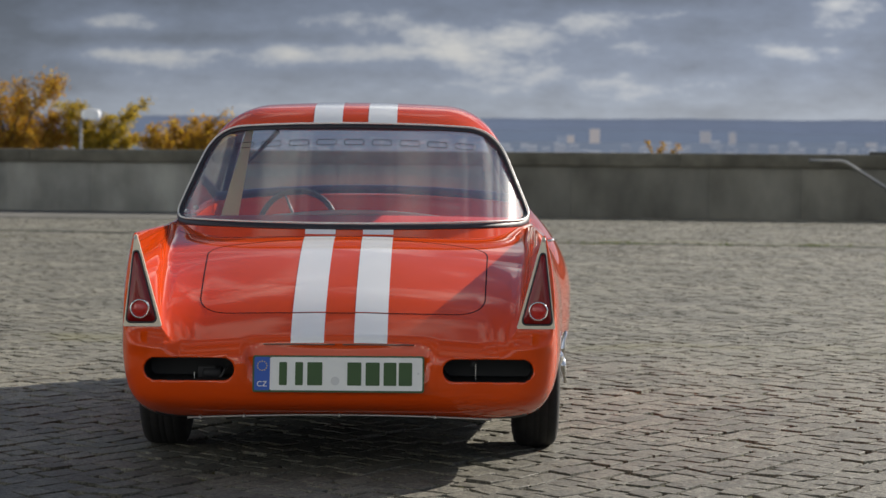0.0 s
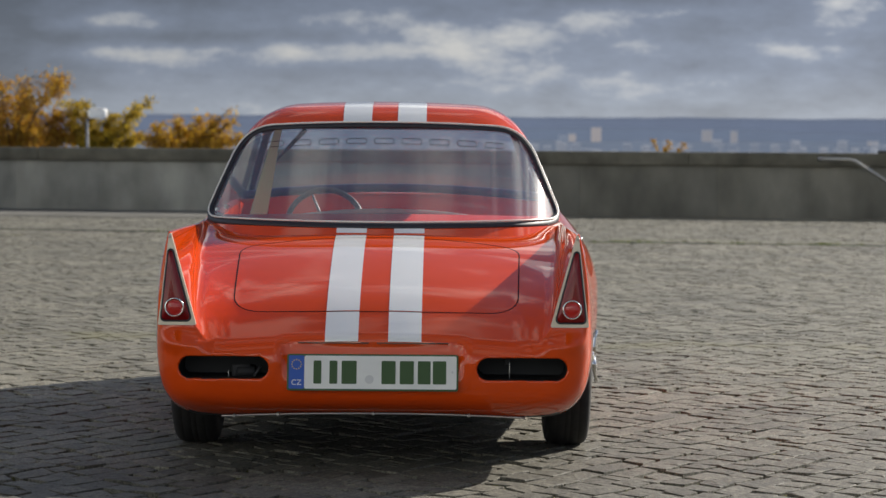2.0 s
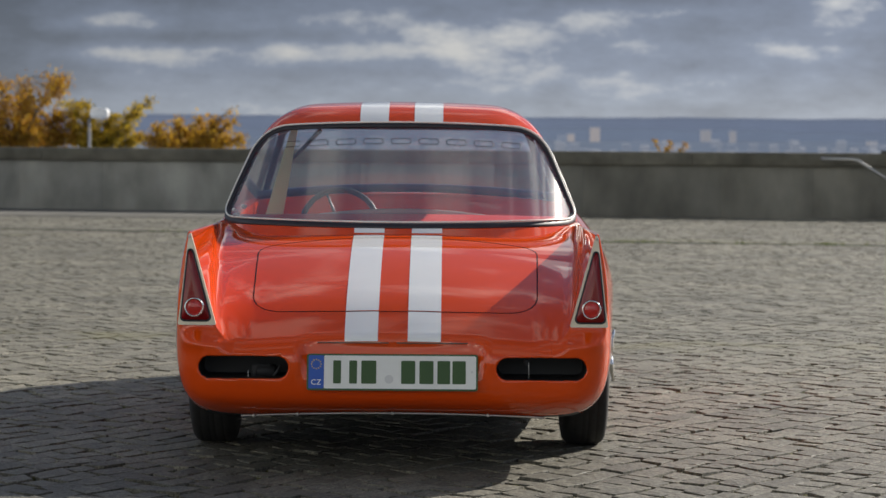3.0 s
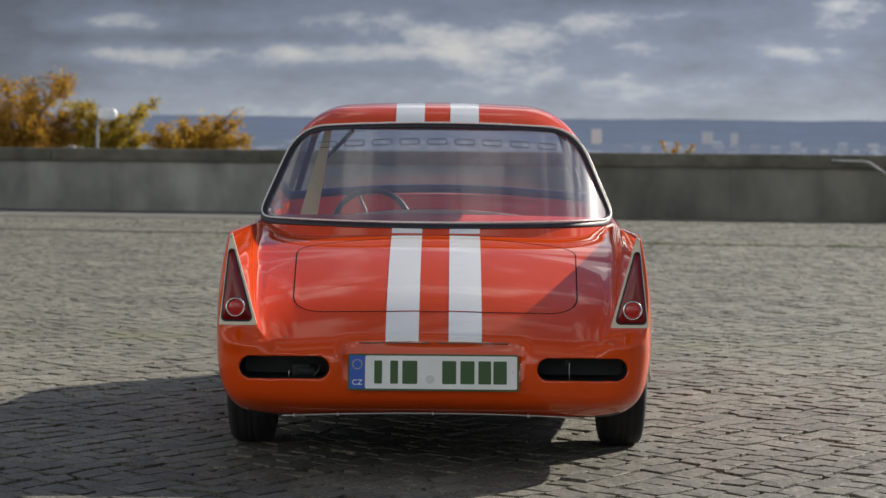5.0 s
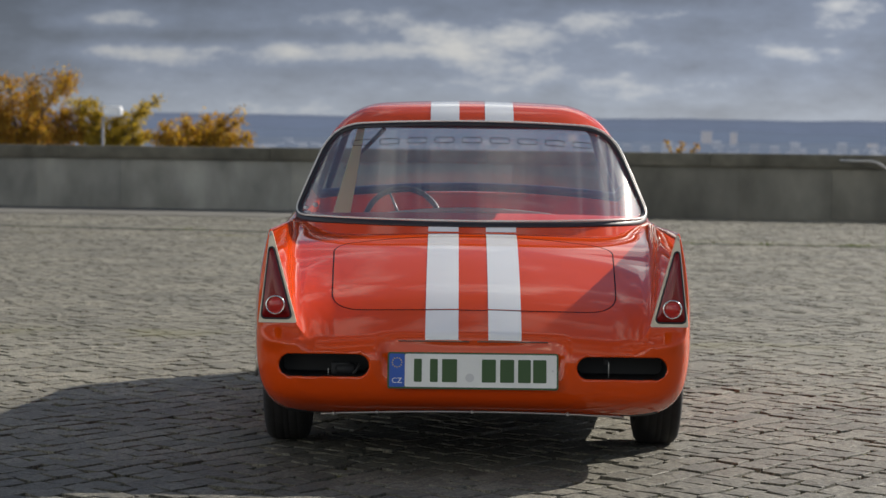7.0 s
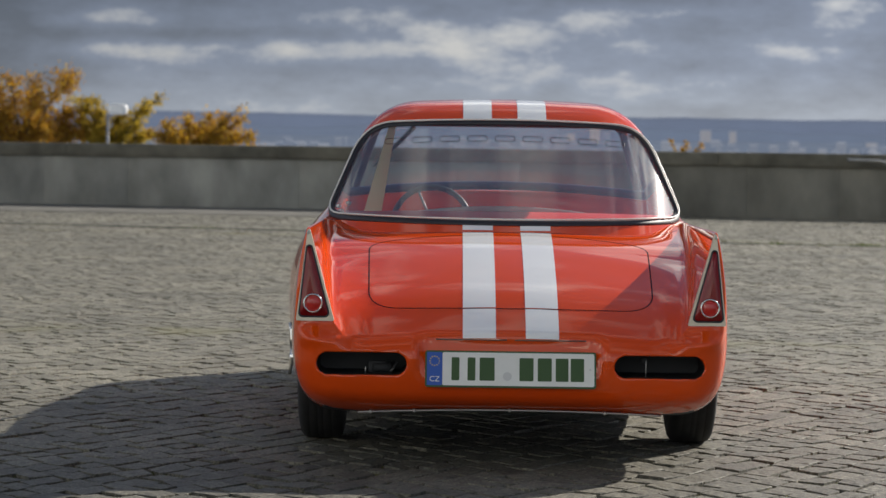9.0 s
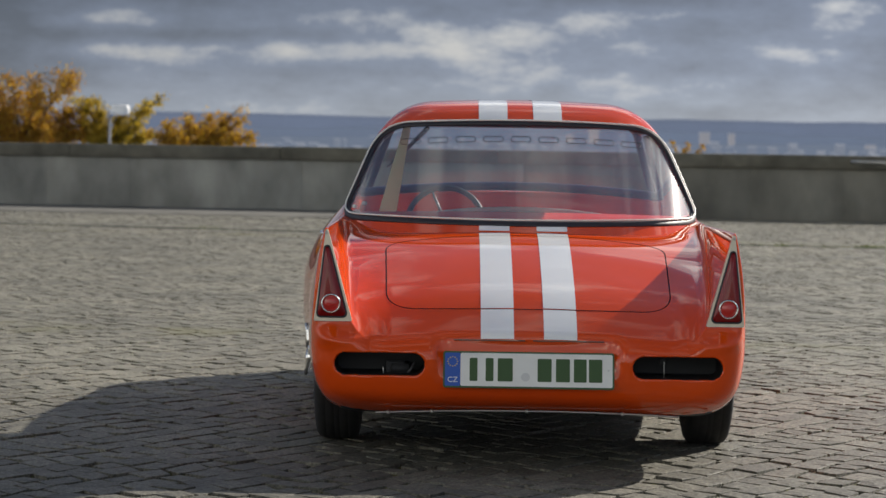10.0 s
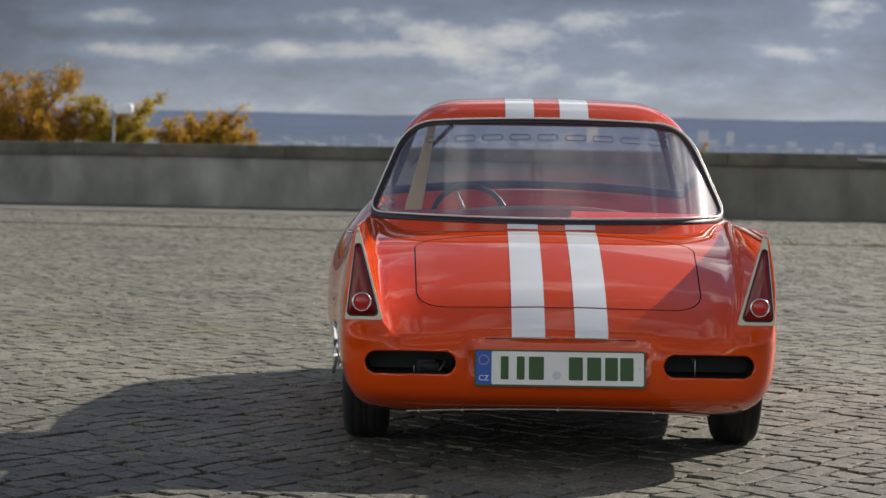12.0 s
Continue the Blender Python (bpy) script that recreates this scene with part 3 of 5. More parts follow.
def build_ground():
    rows = [(-120, ground_z(-120)), (-30, ground_z(-30)), (-10.9, ground_z(-10.9)), (0.86, 0.0), (12, ground_z(12)), (29.4, ground_z(29.4)), (29.6, -2.2), (60, -6), (130, -10), (500, -13), (1400, -14), (2000, -14), (3000, -16), (4600, -20)]
    xs = [-3000, -900, -200, -60, -20, -6, 0, 6, 20, 60, 200, 900, 3000]
    V = [(x, y, z - 0.015) for y, z in rows for x in xs]
    F, k = [], len(xs)
    for r in range(len(rows) - 1):
        for c in range(k - 1):
            F.append((r * k + c, r * k + c + 1, (r + 1) * k + c + 1, (r + 1) * k + c))
    me = mesh_of("ground", V, F, bed, False)
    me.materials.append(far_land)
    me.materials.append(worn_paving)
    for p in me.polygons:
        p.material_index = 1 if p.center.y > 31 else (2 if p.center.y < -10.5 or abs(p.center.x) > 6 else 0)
    return tagged(new("ground", me), "terrace ground with mossy sand joints, falling away to far land", "ground", kind="structure")


ground = build_ground()

# ---- parapet wall ----
WALL_A, WALL_B = (-14.0, 32.1), (12.0, 27.4)


def wall_frame():
    a, b = Vector((*WALL_A, 0)), Vector((*WALL_B, 0))
    along = (b - a).normalized()
    return a, along, Vector((-along.y, along.x, 0)), (b - a).length


def wall_block(s0, s1, z0, z1, d0, d1, bevel=0.01):
    """A block along the wall: s along it, d behind its face; heights above the paving there."""
    a, along, back, _ = wall_frame()
    bm = box_bm((s0, d0, z0), (s1, d1, z1), bevel)
    turn = Matrix((along, back, Vector((0, 0, 1)))).transposed().to_4x4()
    m = Matrix.Translation(a) @ turn
    for v in bm.verts:
        v.co = m @ v.co
        v.co.z += ground_z(v.co.y)
    return bm


def build_wall():
    wall = thing("wall_parapet", "long grey and brown concrete parapet wall with darker coping", "wall", kind="structure")
    rnd = random.Random(4)
    length, s, n = wall_frame()[3], 0.0, 0
    while s < length:
        e = min(s + rnd.choice((1.25, 1.9, 2.5)), length)
        part("panel", wall_block(s + 0.0008, e - 0.0008, -0.3, 0.70, rnd.uniform(0, 0.004), 0.3, 0.004), concrete if s < 14 else brown_concrete, wall)
        s = e
    s = -0.8
    while s < length:
        e = min(s + 3.1, length)
        part("coping", wall_block(s + 0.001, e - 0.001, 0.70, 0.885 + rnd.uniform(-0.003, 0.003), -0.05, 0.36, 0.015), concrete_cap, wall)
        s = e


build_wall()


def build_foot_strip():
    """A smooth grey strip added along the wall's foot, where a band of shade lies."""
    bm = wall_block(0.0, 14.3, -0.05, 0.006, -3.4, -0.01, 0.004)
    tagged(part("foot_strip", bm, strip_grey, None), "smooth grey strip added along the foot of the wall", "pavement", kind="structure")


def build_dark_strip(a, b, width):
    """A dark strip laid across the setts from a to b."""
    a, b = Vector((*a, ground_z(a[1]))), Vector((*b, ground_z(b[1])))
    along = (b - a).normalized()
    bm = box_bm((0, -width / 2, -0.05), ((b - a).length, width / 2, 0.005), 0.003)
    m = Matrix.Translation(a) @ Matrix((along, Vector((-along.y, along.x, 0)), Vector((0, 0, 1)))).transposed().to_4x4()
    for v in bm.verts:
        v.co = m @ v.co
    tagged(part("dark_strip", bm, asphalt, None), "added dark strip crossing the pale setts", "drain", kind="structure")


# left strip: shadow line of a slight step, put in as dark colour
build_dark_strip((-8.0, 23.07), (0.4, 20.52), 0.20)
build_dark_strip((0.8, 19.48), (6.1, 18.60), 0.12)
build_foot_strip()

# ---- the car ----
deck_line = Spline((-0.12, 0.36), (-0.055, 0.402), (0.082, 0.491), (0.3, 0.588), (0.55, 0.666), (0.66, 0.691), (0.772, 0.7075), (0.9, 0.720), (1.1, 0.746), (1.5, 0.763), (2.2, 0.785), (2.75, 0.822), (3.2, 0.800), (3.7, 0.720), (4.1, 0.580))
plan_line = Spline((-0.1, 0.645), (0.0, 0.664), (0.3, 0.692), (0.6, 0.708), (1.2, 0.728), (1.6, 0.766), (2.1, 0.803), (3.0, 0.785), (3.6, 0.715), (4.1, 0.60))
fin_line = Spline((0.0, 0.736), (0.5, 0.736), (1.0, 0.736), (1.8, 0.742), (2.6, 0.755), (3.2, 0.74), (3.8, 0.66), (4.2, 0.5))
tail_line = Spline((0.10, 0.14), (0.17, 0.045), (0.21, -0.018), (0.26, -0.048), (0.33, -0.058), (0.42, -0.066), (0.50, -0.10), (0.75, -0.22))
WHEEL_Y, WHEEL_R = (0.86, 3.26), 0.30


def side_f(X, y, z):
    round_in = np.clip((plan_line(y) - 0.632) / 0.0773, 0.35, 1.6)  # the crest of the fin runs straight, whatever the width below
    return X - (plan_line(y) - round_in * np.maximum(z - 0.46, 0) ** 2 - 1.0 * np.maximum(0.39 - z, 0) ** 2)


def body_f(x, y, z):
    X = np.abs(x)
    side = side_f(X, y, z)
    rise = 1.8 * np.clip(X - 0.42, 0, 0.115) ** 2 * (1 - np.clip(y / 0.5, 0, 1))  # the deck lifts towards the fins at its rear edge
    crown = 0.12 - 0.10 * np.clip((y - 0.55) / 0.5, 0, 1)
    top = (z - (deck_line(y) - crown * X * X + rise)) * 0.93
    tail = tail_line(z) + 0.10 * X**4 - y
    nose = (y - 4.06 + 0.35 * X * X) * 0.9
    under = 0.173 - 0.06 * X * X - z
    main = smax(smax(side, tail, 0.11), under, 0.06 + 0.07 * np.clip((X - 0.42) / 0.22, 0, 1))
    fin = smax(z - fin_line(y) - 0.005, (0.546 + (z - 0.45) * 0.272 - X) * 0.95, 0.006)
    fin = smax(fin, -0.006 - y, 0.006)
    upper = smin(top, fin, 0.030)
    edge = 0.010 + 0.042 * np.clip((0.545 - X) / 0.06, 0, 1)  # a soft roll from deck to tail, a sharp crest on the fins
    f = smax(smax(main, upper, edge), nose, 0.3)
    f = f - 0.013 * np.exp(-(((X - 0.605) / 0.045) ** 2) - ((z - 0.405) / 0.028) ** 2 - (y / 0.10) ** 2)  # the rounded ends of the bumper form
    recess = smax(smax(X - 0.272, np.abs(z - 0.3125) - 0.0845, 0.035), y + np.maximum(0.028 + (0.37 - z) * 0.40, 0.033), 0.02)
    f = smax(f, -recess, 0.036)
    slot = np.maximum(np.hypot(np.maximum(np.abs(X - 0.457) - 0.104, 0), z - 0.3228) - 0.0340, y - 0.13)
    f = smax(f, -slot, 0.005)
    for wy in WHEEL_Y:
        arch = np.maximum((np.hypot(y - wy, (z - WHEEL_R) / 0.66) - 0.322) * 0.8, 0.44 - X)
        f = smax(f, -arch, 0.012)
    pit = smax(smax(X - 0.61, 1.50 - y, 0.2), y - 2.72, 0.1)
    f = smax(f, -smax(pit, 0.36 - z, 0.05), 0.03)
    return f


def rear_y(X, z):
    return 0.83 + (z - 0.745) * 1.45 + 0.20 * X * X + 5.0 * X**6


def house_f(x, y, z):
    """The outer form of hardtop and glass."""
    X = np.abs(x)
    side = (X - (0.632 - 0.40 * (z - 0.745))) * 0.93
    top = z - (1.174 - 0.09 * X * X - 0.13 * (y - 1.85) ** 2)
    rear = (rear_y(X, z) - y) * 0.55
    front = (y - (2.90 - (z - 0.80) * 1.85 - 0.45 * X * X)) * 0.48
    return smax(smax(smax(side, top, 0.14), rear, 0.045), front, 0.04)


def window_f(x, z):
    """The outline of the rear window, seen from behind."""
    X = np.abs(x)
    return smax(smax(z - (1.081 - 0.07 * X * X), X - (0.622 - 0.40 * (z - 0.745)), 0.10), 0.738 + 0.035 * X * X - z, 0.05)


def top_f(x, y, z):
    X = np.abs(x)
    h = house_f(x, y, z)
    f = np.maximum(h, -(h + 0.02))
    f = smax(f, -np.maximum(window_f(x, z), np.abs(rear_y(X, z) - y) - 0.07), 0.004)
    hole = smax(smax(z - 1.055, 0.74 - z, 0.05), smax(1.27 + (z - 0.76) * 0.75 - y, y - (2.72 - (z - 0.80) * 1.75), 0.05), 0.06)
    f = smax(f, -np.maximum(hole, 0.36 - X), 0.006)
    front = y - (2.90 - (z - 0.80) * 1.85 - 0.45 * X * X)
    screen = smax(smax(z - 1.075, 0.80 - z, 0.04), X - (0.592 - 0.40 * (z - 0.745)), 0.035)
    f = smax(f, -np.maximum(screen, np.abs(front) - 0.12), 0.006)
    return smax(f, 0.640 - z, 0.005)


car = thing("car", "orange-red classic coupe with two white racing stripes parked on setts", "car")


def on_deck(x, y):
    """Points of the body's upper surface above x, y."""
    x, y = np.asarray(x, float), np.asarray(y, float)
    return settle(body_f, np.stack([x, y, deck_line(y) - 0.12 * x * x], -1), 8)


def on_roof(x, y):
    x, y = np.asarray(x, float), np.asarray(y, float)
    z = np.full_like(x, 1.19)
    for _ in range(25):
        z = z - np.clip(house_f(x, y, z) * 0.9, -0.02, 0.02)
    return np.stack([x, y, z], -1)


def on_base(x, z):
    """Points of the hardtop's foot below the rear window, by height."""
    x, z = np.asarray(x, float), np.asarray(z, float)
    return np.stack([x, rear_y(np.abs(x), z), z], -1)


LID = (0.450, 0.080, 0.712)  # half width, rear edge and front edge of the boot lid


def lid_f(x, y):
    """Outline of the boot lid in plan, below zero inside."""
    X = np.abs(x)
    rear = LID[1] + 0.15 * X * X - y
    front = y - (LID[2] - 0.33 * X * X)
    return smax(smax(np.abs(x - 0.003) - LID[0] - 0.03 * (y - 0.3), rear, 0.10), front, 0.07)


def lid_outline(n=220):
    out = []
    for a in np.linspace(0, 2 * math.pi, n, endpoint=False):
        d = np.array((math.cos(a), math.sin(a)))
        lo, hi = 0.0, 0.7
        for _ in range(40):
            mid = (lo + hi) / 2
            p = np.array((0, 0.38)) + d * mid
            lo, hi = (mid, hi) if lid_f(*p) < 0 else (lo, mid)
        out.append(np.array((0, 0.38)) + d * lo)
    return np.array(out)


def build_body():
    xs = np.arange(-0.84, 0.8401, 0.008)
    ys = np.concatenate([np.arange(-0.09, 0.22, 0.006), np.arange(0.22, 1.25, 0.010), np.arange(1.25, 4.2, 0.016)])
    zs = np.arange(0.14, 0.88, 0.008)
    P, Q, N = skin(body_f, xs, ys, zs)
    C, M = P[Q].mean(1), N[Q].mean(1)
    lid = (lid_f(C[:, 0], C[:, 1]) < 0) & (C[:, 2] > 0.40) & (M[:, 2] > 0.3)
    holes = (np.hypot(np.maximum(np.abs(np.abs(C[:, 0]) - 0.457) - 0.104, 0), C[:, 2] - 0.3228) < 0.0350) & (C[:, 1] > -0.046) & (C[:, 1] < 0.15)
    low = (M[:, 2] < -0.93) & (C[:, 2] < 0.19) & (C[:, 1] > 0.09) & (np.abs(C[:, 0]) < 0.60)
    for wy in WHEEL_Y:
        low |= (np.hypot(C[:, 1] - wy, (C[:, 2] - WHEEL_R) / 0.66) < 0.328) & (np.abs(M[:, 0]) < 0.75)
    pit = (C[:, 2] < 0.5) & (np.abs(C[:, 0]) < 0.58) & (C[:, 1] > 1.52) & (C[:, 1] < 2.7) & (M[:, 2] > 0.5)
    shelf = (house_f(*C.T) < -0.012) & (C[:, 1] < 1.62) & (C[:, 2] > 0.6)
    part("body_shell", sub_mesh("body_shell", P, Q, N, ~(lid | holes | low | pit | shelf), paint), paint, car)
    part("rear_shelf", sub_mesh("rear_shelf", P, Q, N, shelf, trim_red), trim_red, car, "matt red shelf under the rear window")
    part("boot_lid", sub_mesh("boot_lid", P, Q, N, lid, paint), paint, car)
    for s in (-1, 1):
        part("bumper_opening", sub_mesh("bumper_opening", P, Q, N, holes & (C[:, 0] * s > 0), black_inside), black_inside, car, "black pill-shaped opening in the rear bumper")
    part("underbody", sub_mesh("underbody", P, Q, N, low, black_inside), black_inside, car, "black underside and wheel arches")
    part("floor_pan", sub_mesh("floor_pan", P, Q, N, pit, pad_dark), pad_dark, car, "dark cockpit floor")


def gap_line(name, pts, normals, radius, mat=None, label="", closed=False):
    V, F = tube(pts - normals * radius * 0.6, radius, 6, closed)
    return part(name, mesh_of(name, V, F, mat or gap_dark), mat or gap_dark, car, label)


def unit_normals(f, P):
    N = slope_of(f, P)
    return N / np.linalg.norm(N, axis=1)[:, None]


def build_seams():
    o = lid_outline()
    P = on_deck(o[:, 0], o[:, 1])
    gap_line("boot_lid_gap", P, unit_normals(body_f, P), 0.0029, closed=True)
    x = np.linspace(-0.585, 0.585, 90)
    y = 0.771 + 0.03 * x * x + 5.0 * x**6
    P = on_deck(x, y)
    gap_line("hardtop_seam", P, unit_normals(body_f, P), 0.0016)


def strip_mesh(name, P, N, lift):
    """A thin sheet on grid points P (rows, columns, 3) lifted off along N, with a turned-down rim."""
    r, c = P.shape[:2]
    V = (P + N * lift).reshape(-1, 3)
    F = [(i * c + j, i * c + j + 1, (i + 1) * c + j + 1, (i + 1) * c + j) for i in range(r - 1) for j in range(c - 1)]
    return mesh_of(name, V, F, stripe_white, True, N.reshape(-1, 3))


def build_stripes():
    for side in (-1, 1):
        runs = [(on_deck, body_f, -0.056, LID[1] - 0.001, 30), (on_deck, body_f, LID[1] + 0.005, 0.765, 60), (on_deck, body_f, 0.779, 0.808, 6), (on_base, house_f, 0.7125, 0.739, 8), (on_roof, house_f, 1.315, 2.26, 70), (on_deck, body_f, 2.86, 4.0, 70)]
        for place, f, y0, y1, n in runs:
            xs = np.linspace(0.046, 0.148, 12) if side > 0 else np.linspace(-0.148, -0.046, 12)
            X, Y = np.meshgrid(xs, np.linspace(y0, y1, n))
            P = place(X.ravel(), Y.ravel())
            P = settle(f, P, 6)
            N = unit_normals(f, P)
            me = strip_mesh("racing_stripe", P.reshape(n, 12, 3), N.reshape(n, 12, 3), 0.0009)
            part("racing_stripe", me, stripe_white, car, "white racing stripe")


def build_hardtop():
    xs = np.arange(-0.66, 0.6601, 0.008)
    ys = np.arange(0.64, 3.02, 0.009)
    zs = np.arange(0.62, 1.22, 0.008)
    P, Q, N = skin(top_f, xs, ys, zs)
    C = P[Q].mean(1)
    inner = house_f(*C.T) < -0.008
    front = (C[:, 1] > 2.31 - (C[:, 2] - 1.1) * 1.85 - 0.10) | ((C[:, 1] > 2.0) & (C[:, 2] < 1.05))
    part("hardtop", sub_mesh("hardtop", P, Q, N, ~inner & ~front, paint), paint, car, "orange-red hardtop roof")
    part("headliner", sub_mesh("headliner", P, Q, N, inner & ~front, headliner), headliner, car, "dark grey headliner")
    part("windscreen_frame", sub_mesh("windscreen_frame", P, Q, N, front, pad_dark), pad_dark, car, "dark windscreen frame and pillars")


def window_outline(shrink=0.0, n=260):
    out = []
    c = np.array((0, 0.90))
    for a in np.linspace(0, 2 * math.pi, n, endpoint=False):
        d = np.array((math.cos(a), math.sin(a) * 0.45))
        lo, hi = 0.0, 1.2
        for _ in range(40):
            mid = (lo + hi) / 2
            p = c + d * mid
            lo, hi = (mid, hi) if window_f(*p) < -shrink else (lo, mid)
        out.append(c + d * lo)
    return np.array(out)


def rear_points(xz, off=0.0):
    x, z = xz[..., 0], xz[..., 1]
    return np.stack([x, rear_y(np.abs(x), z) + off, z], -1)


def rear_sheet_f(x, y, z):
    return (rear_y(np.abs(x), z) - y) * 0.55


def build_rear_window():
    o = window_outline(-0.004)
    rings = np.linspace(0.0, 1.0, 26)[1:]
    c = np.array((0, 0.90))
    V = [rear_points(c, 0.006)]
    for r in rings:
        V += list(rear_points(c + (o - c) * r, 0.006))
    n = len(o)
    F = [(0, 1 + i, 1 + (i + 1) % n) for i in range(n)]
    for k in range(len(rings) - 1):
        for i in range(n):
            j = (i + 1) % n
            F.append((1 + k * n + i, 1 + (k + 1) * n + i, 1 + (k + 1) * n + j, 1 + k * n + j))
    V = np.array(V)
    window = part("rear_window", mesh_of("rear_window", V, F, plexi, True, unit_normals(rear_sheet_f, V)), plexi, car, "curved clear plastic rear window with a row of vent slots")
    window.visible_shadow = False
    for name, shrink, radius, ratio, off, mat, label in (("window_seal", -0.002, 0.0155, 0.5, 0.0, rubber, "black rubber seal"), ("window_trim", 0.000, 0.0033, 0.9, -0.0095, satin, "satin metal bead in the seal")):
        xz = window_outline(shrink)
        P = rear_points(xz)
        N = unit_normals(rear_sheet_f, P)
        if name == "window_trim":
            P = P + np.array((0, 0, 0.0035))
        T, Fc = tube(P + N * (-off), radius, 10, True, (N, ratio))
        part(name, mesh_of(name, T, Fc, mat), mat, window, label)
    for k in range(-4, 5):  # vent slots cut through the sheet
        cx, cz = k * 0.0975, 1.025 - 0.09 * (k * 0.0975) ** 2
        a = np.linspace(0, 2 * math.pi, 40, endpoint=False)
        pts = np.stack([cx + np.sign(np.cos(a)) * 0.0255 + 0.0095 * np.cos(a), cz + 0.0095 * np.sin(a) - 0.18 * cx * (0.0255 * np.sign(np.cos(a)) + 0.0095 * np.cos(a))], 1)
        P = rear_points(pts)
        T, Fc = tube(P, 0.0012, 5, True)
        part("vent_slot", mesh_of("vent_slot", T, Fc, slot_grey), slot_grey, window, "dark edge of a pill-shaped vent slot")


def build_windscreen():
    u, v = np.meshgrid(np.linspace(-1, 1, 25), np.linspace(0, 1, 10))
    z = 0.80 + 0.275 * v
    x = u * (0.575 - 0.40 * (z - 0.745))
    y = 2.885 - (z - 0.80) * 1.85 - 0.45 * x * x
    V = np.stack([x, y, z], -1).reshape(-1, 3)
    F = [(i * 25 + j, i * 25 + j + 1, (i + 1) * 25 + j + 1, (i + 1) * 25 + j) for i in range(9) for j in range(24)]
    glass = part("windscreen", mesh_of("windscreen", V, F, screen_glass), screen_glass, car, "clear windscreen glass")
    glass.visible_shadow = False
    V, F = tube([(-0.335, 2.30, 1.070), (-0.412, 2.36, 0.992), (-0.495, 2.42, 0.913)], (0.010, 0.008, 0.003), 8)
    part("sun_visor_rod", mesh_of("sun_visor_rod", V, F, rubber), rubber, car, "dark tapered rod under the screen's corner")
    V, F = tube([(x, 2.70 + 0.02 * math.cos(x * 2.4) - 0.28 * x * x, 0.841 - 0.09 * x * x) for x in np.linspace(-0.60, 0.60, 31)], 0.018, 10)
    part("dashboard_pad", mesh_of("dashboard_pad", V, F, pad_dark), pad_dark, car, "dark padded dashboard roll")


def build_side_windows():
    """Clear sheets in the side openings of the hardtop."""
    for side in (-1, 1):
        u, v = np.meshgrid(np.linspace(0, 1, 16), np.linspace(0, 1, 8))
        z = 0.75 + 0.30 * v
        y0, y1 = 1.27 + (z - 0.76) * 0.75, 2.71 - (z - 0.80) * 1.75
        y = y0 + (y1 - y0) * u
        V = np.stack([side * (0.622 - 0.40 * (z - 0.745)), y, z], -1).reshape(-1, 3)
        F = [(i * 16 + j, i * 16 + j + 1, (i + 1) * 16 + j + 1, (i + 1) * 16 + j) for i in range(7) for j in range(15)]
        pane = part("side_window", mesh_of("side_window", V, F, side_glass), side_glass, car, "clear sliding side window")
        pane.visible_shadow = False


def build_steering_wheel():
    c, tilt = Vector((-0.262, 2.42, 0.697)), radians(-24)
    m = Matrix.Translation(c) @ Matrix.Rotation(tilt, 4, "X")
    ring = [m @ Vector((0.150 * math.cos(a), 0, 0.150 * math.sin(a))) for a in np.linspace(0, 2 * math.pi, 64, endpoint=False)]
    V, F = tube([tuple(p) for p in ring], 0.0115, 10, True)
    wheel = part("steering_wheel", mesh_of("steering_wheel", V, F, rubber), rubber, car, "black thin-rimmed steering wheel")
    for a in (112, 232, 352):
        d = Vector((math.cos(radians(a)), 0, math.sin(radians(a))))
        V, F = tube([tuple(m @ (d * r)) for r in (0.02, 0.08, 0.142)], (0.008, 0.006, 0.004), 6)
        part("spoke", mesh_of("spoke", V, F, spoke_metal), spoke_metal, wheel)
    V, F = spun([(-0.02, 0.001), (-0.02, 0.03), (0.02, 0.035), (0.25, 0.02)], c, "y", 20)
    part("hub", mesh_of("hub", V, F, rubber), rubber, wheel)


